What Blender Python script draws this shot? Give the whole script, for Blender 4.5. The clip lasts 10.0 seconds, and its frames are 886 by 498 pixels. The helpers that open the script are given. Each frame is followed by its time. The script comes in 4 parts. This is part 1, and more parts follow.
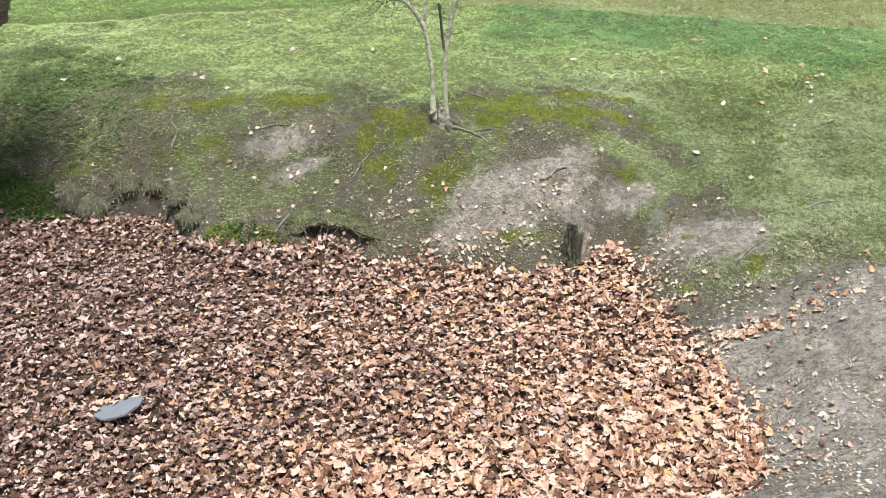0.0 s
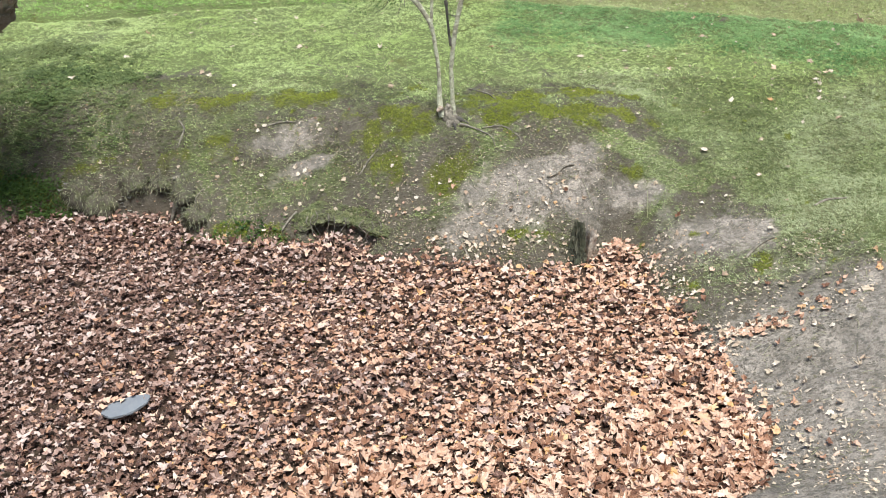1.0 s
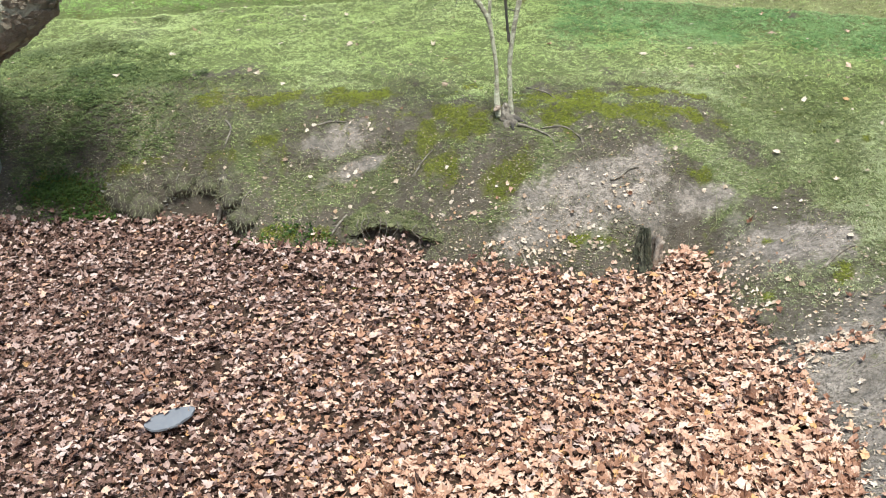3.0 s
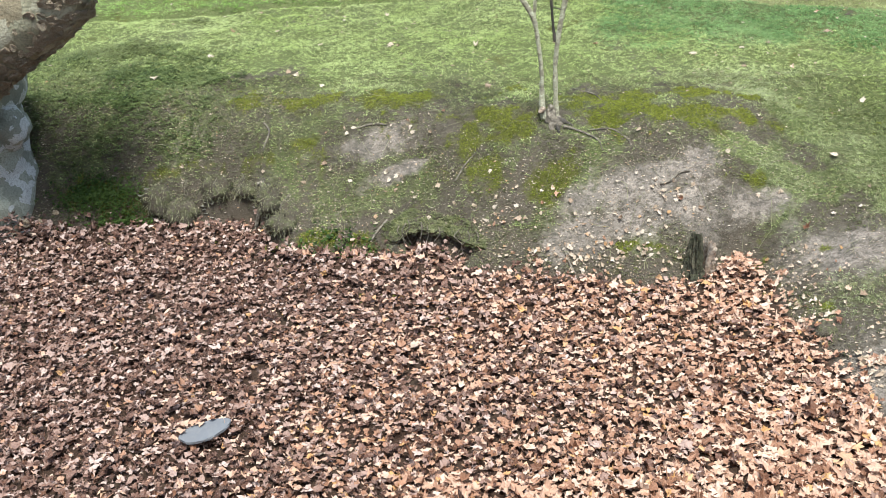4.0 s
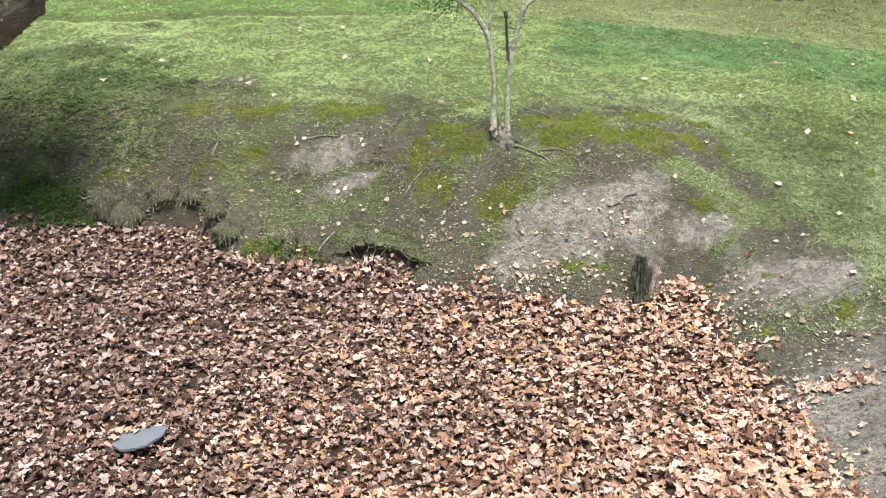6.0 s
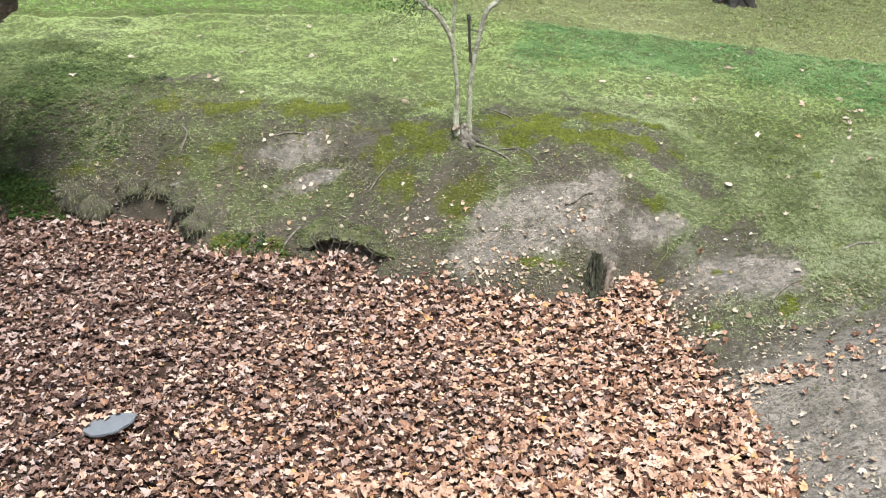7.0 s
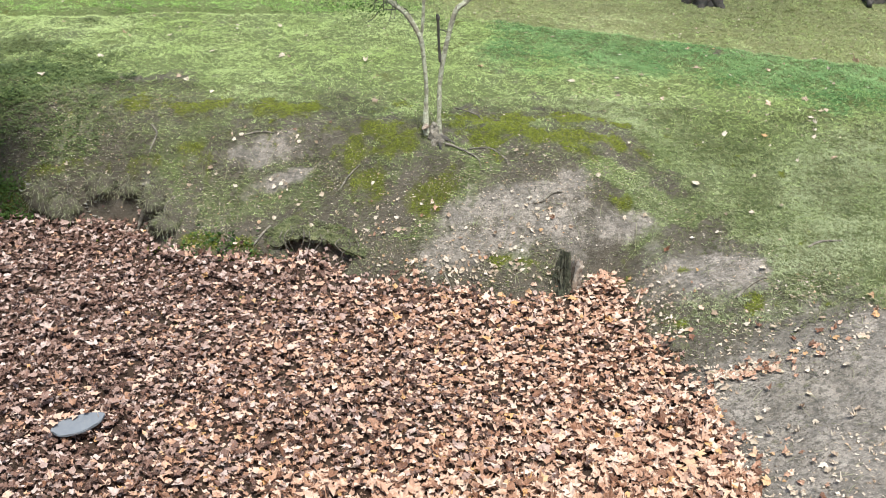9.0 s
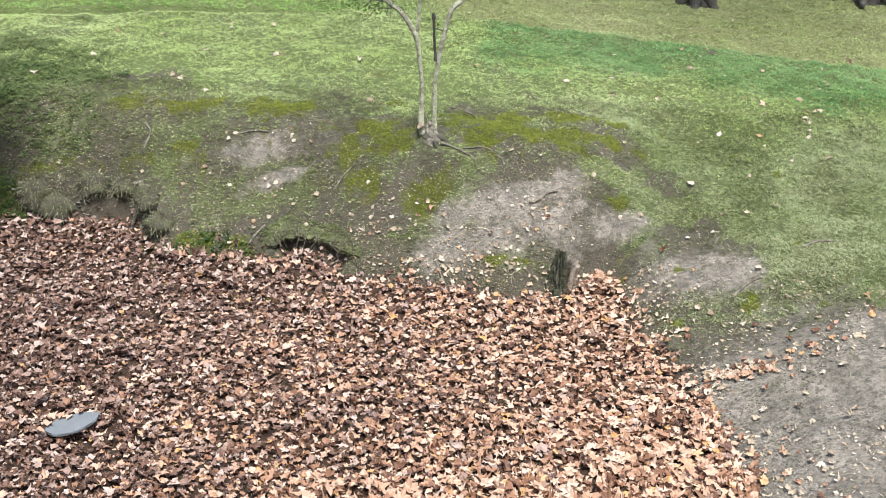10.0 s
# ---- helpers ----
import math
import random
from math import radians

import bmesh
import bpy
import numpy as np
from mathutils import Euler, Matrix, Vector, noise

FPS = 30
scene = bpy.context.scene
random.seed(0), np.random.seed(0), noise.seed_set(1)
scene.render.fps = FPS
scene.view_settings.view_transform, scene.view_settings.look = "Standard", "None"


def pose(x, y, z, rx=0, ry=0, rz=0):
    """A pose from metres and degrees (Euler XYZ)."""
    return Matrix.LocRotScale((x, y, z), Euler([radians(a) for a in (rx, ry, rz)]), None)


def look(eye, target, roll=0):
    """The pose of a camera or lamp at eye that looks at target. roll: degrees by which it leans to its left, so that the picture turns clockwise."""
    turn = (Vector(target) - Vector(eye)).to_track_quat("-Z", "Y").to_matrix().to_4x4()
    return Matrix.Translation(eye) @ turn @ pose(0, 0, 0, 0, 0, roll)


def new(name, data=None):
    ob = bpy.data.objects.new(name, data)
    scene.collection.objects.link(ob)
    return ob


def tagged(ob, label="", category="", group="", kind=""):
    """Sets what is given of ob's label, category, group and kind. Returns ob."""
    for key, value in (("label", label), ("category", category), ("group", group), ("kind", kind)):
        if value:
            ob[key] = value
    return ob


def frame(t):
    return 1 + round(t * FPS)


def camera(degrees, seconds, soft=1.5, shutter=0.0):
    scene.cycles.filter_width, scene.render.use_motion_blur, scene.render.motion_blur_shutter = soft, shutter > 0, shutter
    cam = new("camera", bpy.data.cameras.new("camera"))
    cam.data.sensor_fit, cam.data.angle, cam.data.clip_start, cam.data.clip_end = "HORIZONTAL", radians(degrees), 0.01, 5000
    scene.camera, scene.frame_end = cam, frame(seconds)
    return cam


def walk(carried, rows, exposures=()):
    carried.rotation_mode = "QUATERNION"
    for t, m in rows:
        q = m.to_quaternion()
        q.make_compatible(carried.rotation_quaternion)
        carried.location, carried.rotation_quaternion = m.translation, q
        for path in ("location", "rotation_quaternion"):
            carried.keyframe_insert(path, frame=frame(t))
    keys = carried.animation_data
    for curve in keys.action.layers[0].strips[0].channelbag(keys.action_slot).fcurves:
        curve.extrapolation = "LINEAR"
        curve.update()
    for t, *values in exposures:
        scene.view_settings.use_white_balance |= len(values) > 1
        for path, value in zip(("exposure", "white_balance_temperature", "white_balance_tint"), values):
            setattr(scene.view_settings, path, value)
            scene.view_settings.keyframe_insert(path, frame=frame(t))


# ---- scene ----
cam = camera(45.0, 10.0, soft=0.65)
PATH = [
    (0, (0.122, -0.013, 4.339), (0.098, 1.741, 3.378), -0.5),
    (0.5, (0.136, -0.016, 4.349), (0.105, 1.736, 3.384), -0.7),
    (1, (0.136, -0.001, 4.35), (0.096, 1.749, 3.382), -0.8),
    (1.5, (0.112, 0.047, 4.325), (0.061, 1.796, 3.356), -0.9),
    (2, (0.068, 0.126, 4.295), (0.004, 1.874, 3.326), -1.0),
    (2.5, (0.031, 0.238, 4.241), (-0.055, 1.986, 3.275), -1.2),
    (4, (-0.05, 0.603, 4.082), (-0.238, 2.349, 3.126), -2.6),
    (4.5, (-0.039, 0.675, 4.058), (-0.258, 2.42, 3.106), -2.9),
    (5, (0.009, 0.721, 4.016), (-0.198, 2.473, 3.075), -2.3),
    (5.5, (0.004, 0.732, 3.992), (-0.148, 2.497, 3.063), -0.7),
    (6, (-0.029, 0.604, 4.045), (-0.124, 2.374, 3.119), 0.9),
    (7.5, (0.002, 0.335, 4.176), (-0.007, 2.105, 3.245), 2.7),
    (8, (0.026, 0.336, 4.177), (0.026, 2.106, 3.246), 2.8),
    (8.5, (0.029, 0.333, 4.178), (0.041, 2.104, 3.248), 2.9),
    (9, (0.037, 0.327, 4.182), (0.056, 2.097, 3.252), 3.0),
    (9.5, (0.028, 0.33, 4.171), (0.056, 2.102, 3.243), 3.1),
    (10, (-0.016, 0.338, 4.152), (0.024, 2.11, 3.226), 3.4),
]
walk(cam, [(t, look(eye, target, roll)) for t, eye, target, roll in PATH], exposures=[(0.0, 0.7, 5800, 1), (10.0, 0.7, 5800, 1)])

# ---- light: a bright hazy sky and a high, soft, half-veiled sun ----
SUN_HEIGHT, SUN_TURN = 69.0, 166.0
world = bpy.data.worlds.new("sky")
scene.world = world
world.use_nodes = True
sky = world.node_tree.nodes.new("ShaderNodeTexSky")
sky.sky_type, sky.sun_disc = "NISHITA", False
sky.sun_elevation, sky.sun_rotation = radians(SUN_HEIGHT), radians(SUN_TURN)
sky.air_density, sky.dust_density, sky.ozone_density = 1.0, 4.0, 1.0
back = world.node_tree.nodes["Background"]
back.inputs["Strength"].default_value = 0.125
world.node_tree.links.new(sky.outputs[0], back.inputs[0])
sun = new("sun", bpy.data.lights.new("sun", "SUN"))
sun.data.energy, sun.data.angle, sun.data.color = 4.2, radians(17.0), (1.0, 0.95, 0.88)
SUN_FROM = Vector((math.sin(radians(SUN_TURN)) * math.cos(radians(SUN_HEIGHT)), math.cos(radians(SUN_TURN)) * math.cos(radians(SUN_HEIGHT)), math.sin(radians(SUN_HEIGHT))))
sun.matrix_world = look(SUN_FROM * 60, (0, 0, 0))


# ---- materials ----
class Nodes:
    """A short way to write a node material."""

    def __init__(self, name, rough=0.8):
        self.mat = bpy.data.materials.new(name)
        self.mat.use_nodes = True
        self.tree = self.mat.node_tree
        self.bsdf = self.tree.nodes["Principled BSDF"]
        self.bsdf.inputs["Roughness"].default_value = rough
        self.bsdf.inputs["Specular IOR Level"].default_value = 0.3
        self.place = self.tree.nodes.new("ShaderNodeTexCoord").outputs["Object"]

    def put(self, socket, value):
        if isinstance(value, bpy.types.NodeSocket):
            self.tree.links.new(value, socket)
        else:
            socket.default_value = (*value, 1) if isinstance(value, tuple) and len(value) == 3 and socket.type == "RGBA" else value

    def noise(self, scale, detail=4, rough=0.6, at=None, squash=None):
        n = self.tree.nodes.new("ShaderNodeTexNoise")
        n.inputs["Scale"].default_value, n.inputs["Detail"].default_value, n.inputs["Roughness"].default_value = scale, detail, rough
        source = at or self.place
        if squash:
            m = self.tree.nodes.new("ShaderNodeMapping")
            m.inputs["Scale"].default_value = squash
            self.tree.links.new(source, m.inputs[0])
            source = m.outputs[0]
        self.tree.links.new(source, n.inputs["Vector"])
        return n.outputs["Fac"]

    def cells(self, scale, feature="F1", out="Color"):
        n = self.tree.nodes.new("ShaderNodeTexVoronoi")
        n.feature = feature
        n.inputs["Scale"].default_value = scale
        wobble = self.tree.nodes.new("ShaderNodeTexNoise")
        wobble.inputs["Scale"].default_value = scale * 1.3
        mix = self.tree.nodes.new("ShaderNodeVectorMath")
        mix.operation = "MULTIPLY_ADD"
        wobble.inputs["Detail"].default_value = 5
        mix.inputs[1].default_value = (1.5 / scale,) * 3
        self.tree.links.new(self.place, wobble.inputs["Vector"])
        self.tree.links.new(wobble.outputs["Color"], mix.inputs[0])
        self.tree.links.new(self.place, mix.inputs[2])
        self.tree.links.new(mix.outputs[0], n.inputs["Vector"])
        return n.outputs[out]

    def ramp(self, value, *stops):
        n = self.tree.nodes.new("ShaderNodeValToRGB")
        while len(n.color_ramp.elements) < len(stops):
            n.color_ramp.elements.new(0.5)
        for e, (at, colour) in zip(n.color_ramp.elements, stops):
            e.position, e.color = at, (*colour, 1) if isinstance(colour, tuple) else (colour, colour, colour, 1)
        self.tree.links.new(value, n.inputs[0])
        return n.outputs[0]

    def mix(self, fac, a, b, how="MIX"):
        n = self.tree.nodes.new("ShaderNodeMix")
        n.data_type, n.blend_type = "RGBA", how
        self.put(n.inputs[0], fac)
        self.put(n.inputs[6], a)
        self.put(n.inputs[7], b)
        return n.outputs[2]

    def math(self, how, a, b=0.0, clamp=False):
        n = self.tree.nodes.new("ShaderNodeMath")
        n.operation, n.use_clamp = how, clamp
        self.put(n.inputs[0], a)
        self.put(n.inputs[1], b)
        return n.outputs[0]

    def read(self, name):
        n = self.tree.nodes.new("ShaderNodeAttribute")
        n.attribute_name = name
        return n.outputs["Fac"]

    def chance(self):
        """A random number for each loose island and each object."""
        a = self.tree.nodes.new("ShaderNodeNewGeometry").outputs["Random Per Island"]
        b = self.tree.nodes.new("ShaderNodeObjectInfo").outputs["Random"]
        return self.math("FRACT", self.math("ADD", a, b))

    def done(self, colour, bump=None, strength=0.4, distance=0.01, thin=0.0):
        self.put(self.bsdf.inputs["Base Color"], colour)
        if thin:
            # light that shines through a thin leaf
            glow, both = self.tree.nodes.new("ShaderNodeBsdfTranslucent"), self.tree.nodes.new("ShaderNodeMixShader")
            both.inputs[0].default_value = thin
            self.put(glow.inputs["Color"], colour)
            self.tree.links.new(self.bsdf.outputs[0], both.inputs[1])
            self.tree.links.new(glow.outputs[0], both.inputs[2])
            self.tree.links.new(both.outputs[0], self.tree.nodes["Material Output"].inputs["Surface"])
        if bump is not None:
            n = self.tree.nodes.new("ShaderNodeBump")
            n.inputs["Strength"].default_value, n.inputs["Distance"].default_value = strength, distance
            self.tree.links.new(bump, n.inputs["Height"])
            self.tree.links.new(n.outputs[0], self.bsdf.inputs["Normal"])
        return self.mat


def ground_material():
    n = Nodes("soil_and_turf", 0.95)
    fine, mid, broad, dust = n.noise(70, 6, 0.75), n.noise(9, 5), n.noise(1.6, 3), n.noise(190, 3, 0.7)
    soil = n.mix(mid, (0.044, 0.035, 0.025), (0.17, 0.136, 0.098))
    soil = n.mix(n.ramp(fine, (0.52, 0.0), (0.68, 0.8)), soil, (0.25, 0.22, 0.17))
    soil = n.mix(n.ramp(dust, (0.36, 0.8), (0.48, 0.0)), soil, (0.035, 0.03, 0.022))
    sand = n.mix(n.ramp(n.noise(5, 6, 0.7), (0.35, 0.0), (0.65, 1.0)), (0.19, 0.158, 0.13), (0.48, 0.4, 0.33))
    sand = n.mix(n.ramp(fine, (0.46, 0.0), (0.66, 0.65)), sand, (0.13, 0.11, 0.09))
    sand = n.mix(n.ramp(dust, (0.55, 0.0), (0.7, 0.7)), sand, (0.55, 0.49, 0.43))
    streak = n.noise(26, 8, 0.75, squash=(0.75, 1.0, 1.0))
    sand = n.mix(n.ramp(streak, (0.42, 0.75), (0.52, 0.0)), sand, (0.11, 0.095, 0.078))
    turf = n.mix(mid, (0.085, 0.11, 0.032), (0.19, 0.22, 0.07))
    turf = n.mix(n.ramp(fine, (0.45, 0.0), (0.7, 0.8)), turf, (0.25, 0.25, 0.11))
    turf = n.mix(n.ramp(dust, (0.36, 0.8), (0.48, 0.0)), turf, (0.025, 0.035, 0.012))
    dry = n.mix(mid, (0.16, 0.17, 0.06), (0.34, 0.33, 0.15))
    moss = n.mix(fine, (0.05, 0.05, 0.012), (0.17, 0.17, 0.03))
    litter = n.mix(fine, (0.028, 0.013, 0.008), (0.08, 0.04, 0.022))
    ragged = n.math("MULTIPLY", n.math("SUBTRACT", n.noise(16, 8, 0.8), 0.5), 1.9)

    def edge(name):
        return n.ramp(n.math("ADD", n.read(name), ragged), (0.3, 0.0), (0.7, 1.0))

    c = n.mix(edge("turf"), soil, turf)
    c = n.mix(edge("dry"), c, dry)
    c = n.mix(edge("sand"), c, sand)
    c = n.mix(edge("moss"), c, moss)
    c = n.mix(n.read("litter"), c, litter)
    c = n.mix(n.ramp(broad, (0.35, 0.0), (0.7, 0.3)), c, (0.09, 0.08, 0.055))
    return n.done(c, n.math("ADD", n.math("ADD", mid, n.math("MULTIPLY", streak, 0.7)), n.math("ADD", n.math("MULTIPLY", fine, 0.6), n.math("MULTIPLY", dust, 0.3))), 0.9, 0.035)


def blade_material(name, low, high, pale):
    n = Nodes(name, 0.6)
    c = n.mix(n.chance(), low, high)
    c = n.mix(n.ramp(n.noise(0.9, 4), (0.38, 0.0), (0.66, 0.5)), c, pale)
    c = n.mix(n.ramp(n.noise(4.5, 4), (0.5, 0.0), (0.85, 0.45)), c, low)
    return n.done(c, thin=0.35)


def leaf_material(name, stops):
    n = Nodes(name, 0.62)
    c = n.ramp(n.chance(), *stops)
    c = n.mix(n.ramp(n.noise(38, 4), (0.45, 0.0), (0.8, 0.5)), c, (0.2, 0.09, 0.045))
    c = n.mix(n.ramp(n.noise(140, 3), (0.5, 0.0), (0.8, 0.4)), c, (0.52, 0.4, 0.32))
    return n.done(c, n.noise(60, 4), 0.5, 0.006, thin=0.1)


def bark_material(name, a, b, c, size, rough_size=40):
    n = Nodes(name, 0.9)
    tone = n.tree.nodes.new("ShaderNodeSeparateColor")
    n.tree.links.new(n.cells(size), tone.inputs[0])
    col = n.ramp(tone.outputs[0], (0.3, a), (0.34, b), (0.62, b), (0.66, c))
    grain = n.noise(rough_size, 6, 0.7)
    col = n.mix(n.ramp(grain, (0.45, 0.0), (0.75, 0.75)), col, (0.07, 0.055, 0.04))
    return n.done(col, n.math("ADD", grain, n.noise(size * 1.5, 3)), 0.8, 0.02)


GROUND = ground_material()
GRASS = blade_material("lawn_blades", (0.24, 0.3, 0.09), (0.52, 0.6, 0.22), (0.62, 0.66, 0.33))
GRASS_BRIGHT = blade_material("bright_blades", (0.14, 0.24, 0.04), (0.36, 0.54, 0.13), (0.5, 0.62, 0.22))
GRASS_GREY = blade_material("grey_blades", (0.14, 0.17, 0.065), (0.46, 0.49, 0.24), (0.58, 0.58, 0.37))
GRASS_DRY = blade_material("dry_blades", (0.12, 0.13, 0.04), (0.42, 0.42, 0.18), (0.5, 0.46, 0.26))
GRASS_LUSH = blade_material("lush_blades", (0.06, 0.13, 0.035), (0.26, 0.42, 0.15), (0.4, 0.5, 0.22))
BANK_BLADES = blade_material("bank_blades", (0.035, 0.042, 0.014), (0.25, 0.255, 0.1), (0.36, 0.35, 0.2))
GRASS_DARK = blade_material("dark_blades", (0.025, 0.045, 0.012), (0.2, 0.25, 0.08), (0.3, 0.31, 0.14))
STRAW = blade_material("straw", (0.07, 0.07, 0.03), (0.34, 0.32, 0.18), (0.42, 0.39, 0.26))
MOSS = blade_material("moss_tufts", (0.07, 0.075, 0.012), (0.3, 0.34, 0.03), (0.36, 0.38, 0.06))
WEED = blade_material("weed_leaves", (0.018, 0.04, 0.007), (0.085, 0.14, 0.025), (0.13, 0.18, 0.04))
LEAF = leaf_material("dry_leaf", [(0.0, (0.1, 0.04, 0.021)), (0.17, (0.26, 0.127, 0.073)), (0.4, (0.44, 0.255, 0.165)), (0.67, (0.55, 0.36, 0.26)), (0.93, (0.64, 0.475, 0.37)), (0.985, (0.5, 0.28, 0.11))])
LEAF_DARK = leaf_material("dark_leaf", [(0.0, (0.03, 0.013, 0.009)), (0.27, (0.085, 0.04, 0.028)), (0.52, (0.18, 0.1, 0.075)), (0.78, (0.33, 0.22, 0.18)), (0.96, (0.5, 0.38, 0.33))])
LEAF_PALE = leaf_material("pale_leaf", [(0.0, (0.3, 0.21, 0.14)), (0.35, (0.45, 0.36, 0.26)), (0.85, (0.6, 0.51, 0.41)), (0.97, (0.44, 0.26, 0.12))])
PLANE_BARK = bark_material("plane_bark", (0.62, 0.63, 0.6), (0.4, 0.41, 0.33), (0.29, 0.3, 0.24), 9.0, 70)
CREAM_BARK = bark_material("cream_bark", (0.43, 0.39, 0.28), (0.36, 0.33, 0.22), (0.27, 0.22, 0.14), 5.0, 60)
FLAKY_BARK = bark_material("flaky_bark", (0.5, 0.43, 0.31), (0.36, 0.27, 0.18), (0.22, 0.145, 0.09), 17.0, 30)
STEM_BARK = bark_material("stem_bark", (0.45, 0.42, 0.29), (0.53, 0.5, 0.36), (0.3, 0.27, 0.19), 30.0, 70)
DARK_BARK = bark_material("dark_bark", (0.07, 0.06, 0.05), (0.12, 0.1, 0.085), (0.05, 0.045, 0.04), 14.0, 40)
ROT = bark_material("rotten_wood", (0.06, 0.062, 0.036), (0.095, 0.09, 0.058), (0.04, 0.04, 0.025), 22.0, 55)
WOOD = bark_material("torn_wood", (0.4, 0.32, 0.25), (0.3, 0.22, 0.16), (0.45, 0.37, 0.3), 26.0, 50)
ROOT = bark_material("root_bark", (0.2, 0.17, 0.13), (0.27, 0.23, 0.18), (0.13, 0.11, 0.085), 30.0, 60)

CLOD = bark_material("grey_clod", (0.22, 0.2, 0.165), (0.15, 0.135, 0.105), (0.3, 0.27, 0.22), 30.0, 60)


def slab_material():
    n = Nodes("grey_slate", 0.85)
    c = n.mix(n.noise(7, 5), (0.12, 0.122, 0.132), (0.17, 0.173, 0.185))
    return n.done(n.mix(n.ramp(n.noise(50, 4), (0.5, 0.0), (0.8, 0.5)), c, (0.2, 0.19, 0.18)), n.noise(45, 4), 0.2, 0.004)


SLAB = slab_material()

# ---- the lie of the land ----
BED = np.array([(-9.0, 7.6), (-6.0, 8.2), (-3.96, 8.35), (-3.5, 8.48), (-2.95, 8.4), (-2.5, 8.48), (-2.2, 8.08), (-1.8, 7.9), (-1.35, 7.98),
                (-1.08, 8.05), (-0.68, 7.9), (-0.53, 7.66), (-0.1, 7.63), (0.35, 7.6), (0.68, 7.46), (1.05, 7.54), (1.3, 7.79), (1.52, 7.8),
                (1.63, 7.5), (1.64, 7.05), (1.84, 6.58), (1.93, 6.22), (2.01, 5.95), (2.02, 5.25), (1.9, 4.95), (1.3, 4.5), (0.4, 3.9),
                (-1.5, 3.6), (-4.0, 3.7), (-7.0, 4.4), (-9.5, 5.8)])


RIM = np.array([(-9.0, 7.6), (-6.0, 8.2), (-4.0, 8.4), (-2.6, 8.3), (-1.2, 7.98), (0.0, 7.66), (0.9, 7.55), (1.55, 7.35), (1.85, 6.75),
                (2.03, 5.9), (2.0, 5.2), (1.3, 4.5), (0.4, 3.9), (-1.5, 3.6), (-4.0, 3.7), (-7.0, 4.4), (-9.5, 5.8)])


def smooth(u):
    u = np.clip(u, 0, 1)
    return u * u * (3 - 2 * u)


def bed_distance(x, y, rim=BED):
    """Signed distance to the rim of the hollow: negative inside it."""
    x, y = np.asarray(x, float), np.asarray(y, float)
    best, inside = np.full(x.shape, 1e9), np.zeros(x.shape, bool)
    for (ax, ay), (bx, by) in zip(rim, np.roll(rim, -1, 0)):
        ex, ey = bx - ax, by - ay
        k = np.clip(((x - ax) * ex + (y - ay) * ey) / (ex * ex + ey * ey), 0, 1)
        best = np.minimum(best, np.hypot(x - ax - k * ex, y - ay - k * ey))
        cross = (ay > y) != (by > y)
        inside ^= cross & (x < ex * (y - ay) / (ey if ey else 1e-9) + ax)
    return np.where(inside, -best, best)


def waves(x, y, size, seed=0.0):
    """Cheap smooth bumps of about that size, between -1 and 1."""
    k = 6.283 / size
    return (np.sin(k * (x + 0.37 * y) + 1.7 + seed) * np.cos(k * (0.81 * y - 0.43 * x) + 0.6 + 2 * seed)
            + 0.6 * np.sin(1.9 * k * (0.72 * x - 0.69 * y) + 2.1 * seed) * np.sin(1.7 * k * (0.64 * x + 0.77 * y) + 0.4 + seed)) / 1.6


def hashed(i, j, seed):
    v = np.sin(i * 127.1 + j * 311.7 + seed * 74.7) * 43758.5453
    return v - np.floor(v)


def grit(x, y, size, octaves=4, seed=0):
    """Rough noise whose largest bumps have that size, about -1 to 1."""
    out, amount, total = 0.0, 1.0, 0.0
    for o in range(octaves):
        k = 2.03 ** o / size
        u, v = x * k + 13.7 * o, y * k - 7.9 * o
        i, j = np.floor(u), np.floor(v)
        a, b = smooth(u - i), smooth(v - j)
        n = (hashed(i, j, seed) * (1 - a) + hashed(i + 1, j, seed) * a) * (1 - b) + (hashed(i, j + 1, seed) * (1 - a) + hashed(i + 1, j + 1, seed) * a) * b
        out, total, amount = out + amount * (2 * n - 1), total + amount, amount * 0.55
    return out / total * 1.5


def ditch_line(x):
    """A shallow cut across the lawn, as y over x."""
    return 11.36 + 0.137 * (x + 1.5) + 0.03 * waves(x, x * 0, 1.3)


def strip_line(x):
    """Where the moist green strip of lawn ends and the dry lawn begins, as y over x."""
    return 11.36 - 0.18 * np.maximum(x - 0.4, 0) + 0.02 * waves(x, x * 0, 0.9)


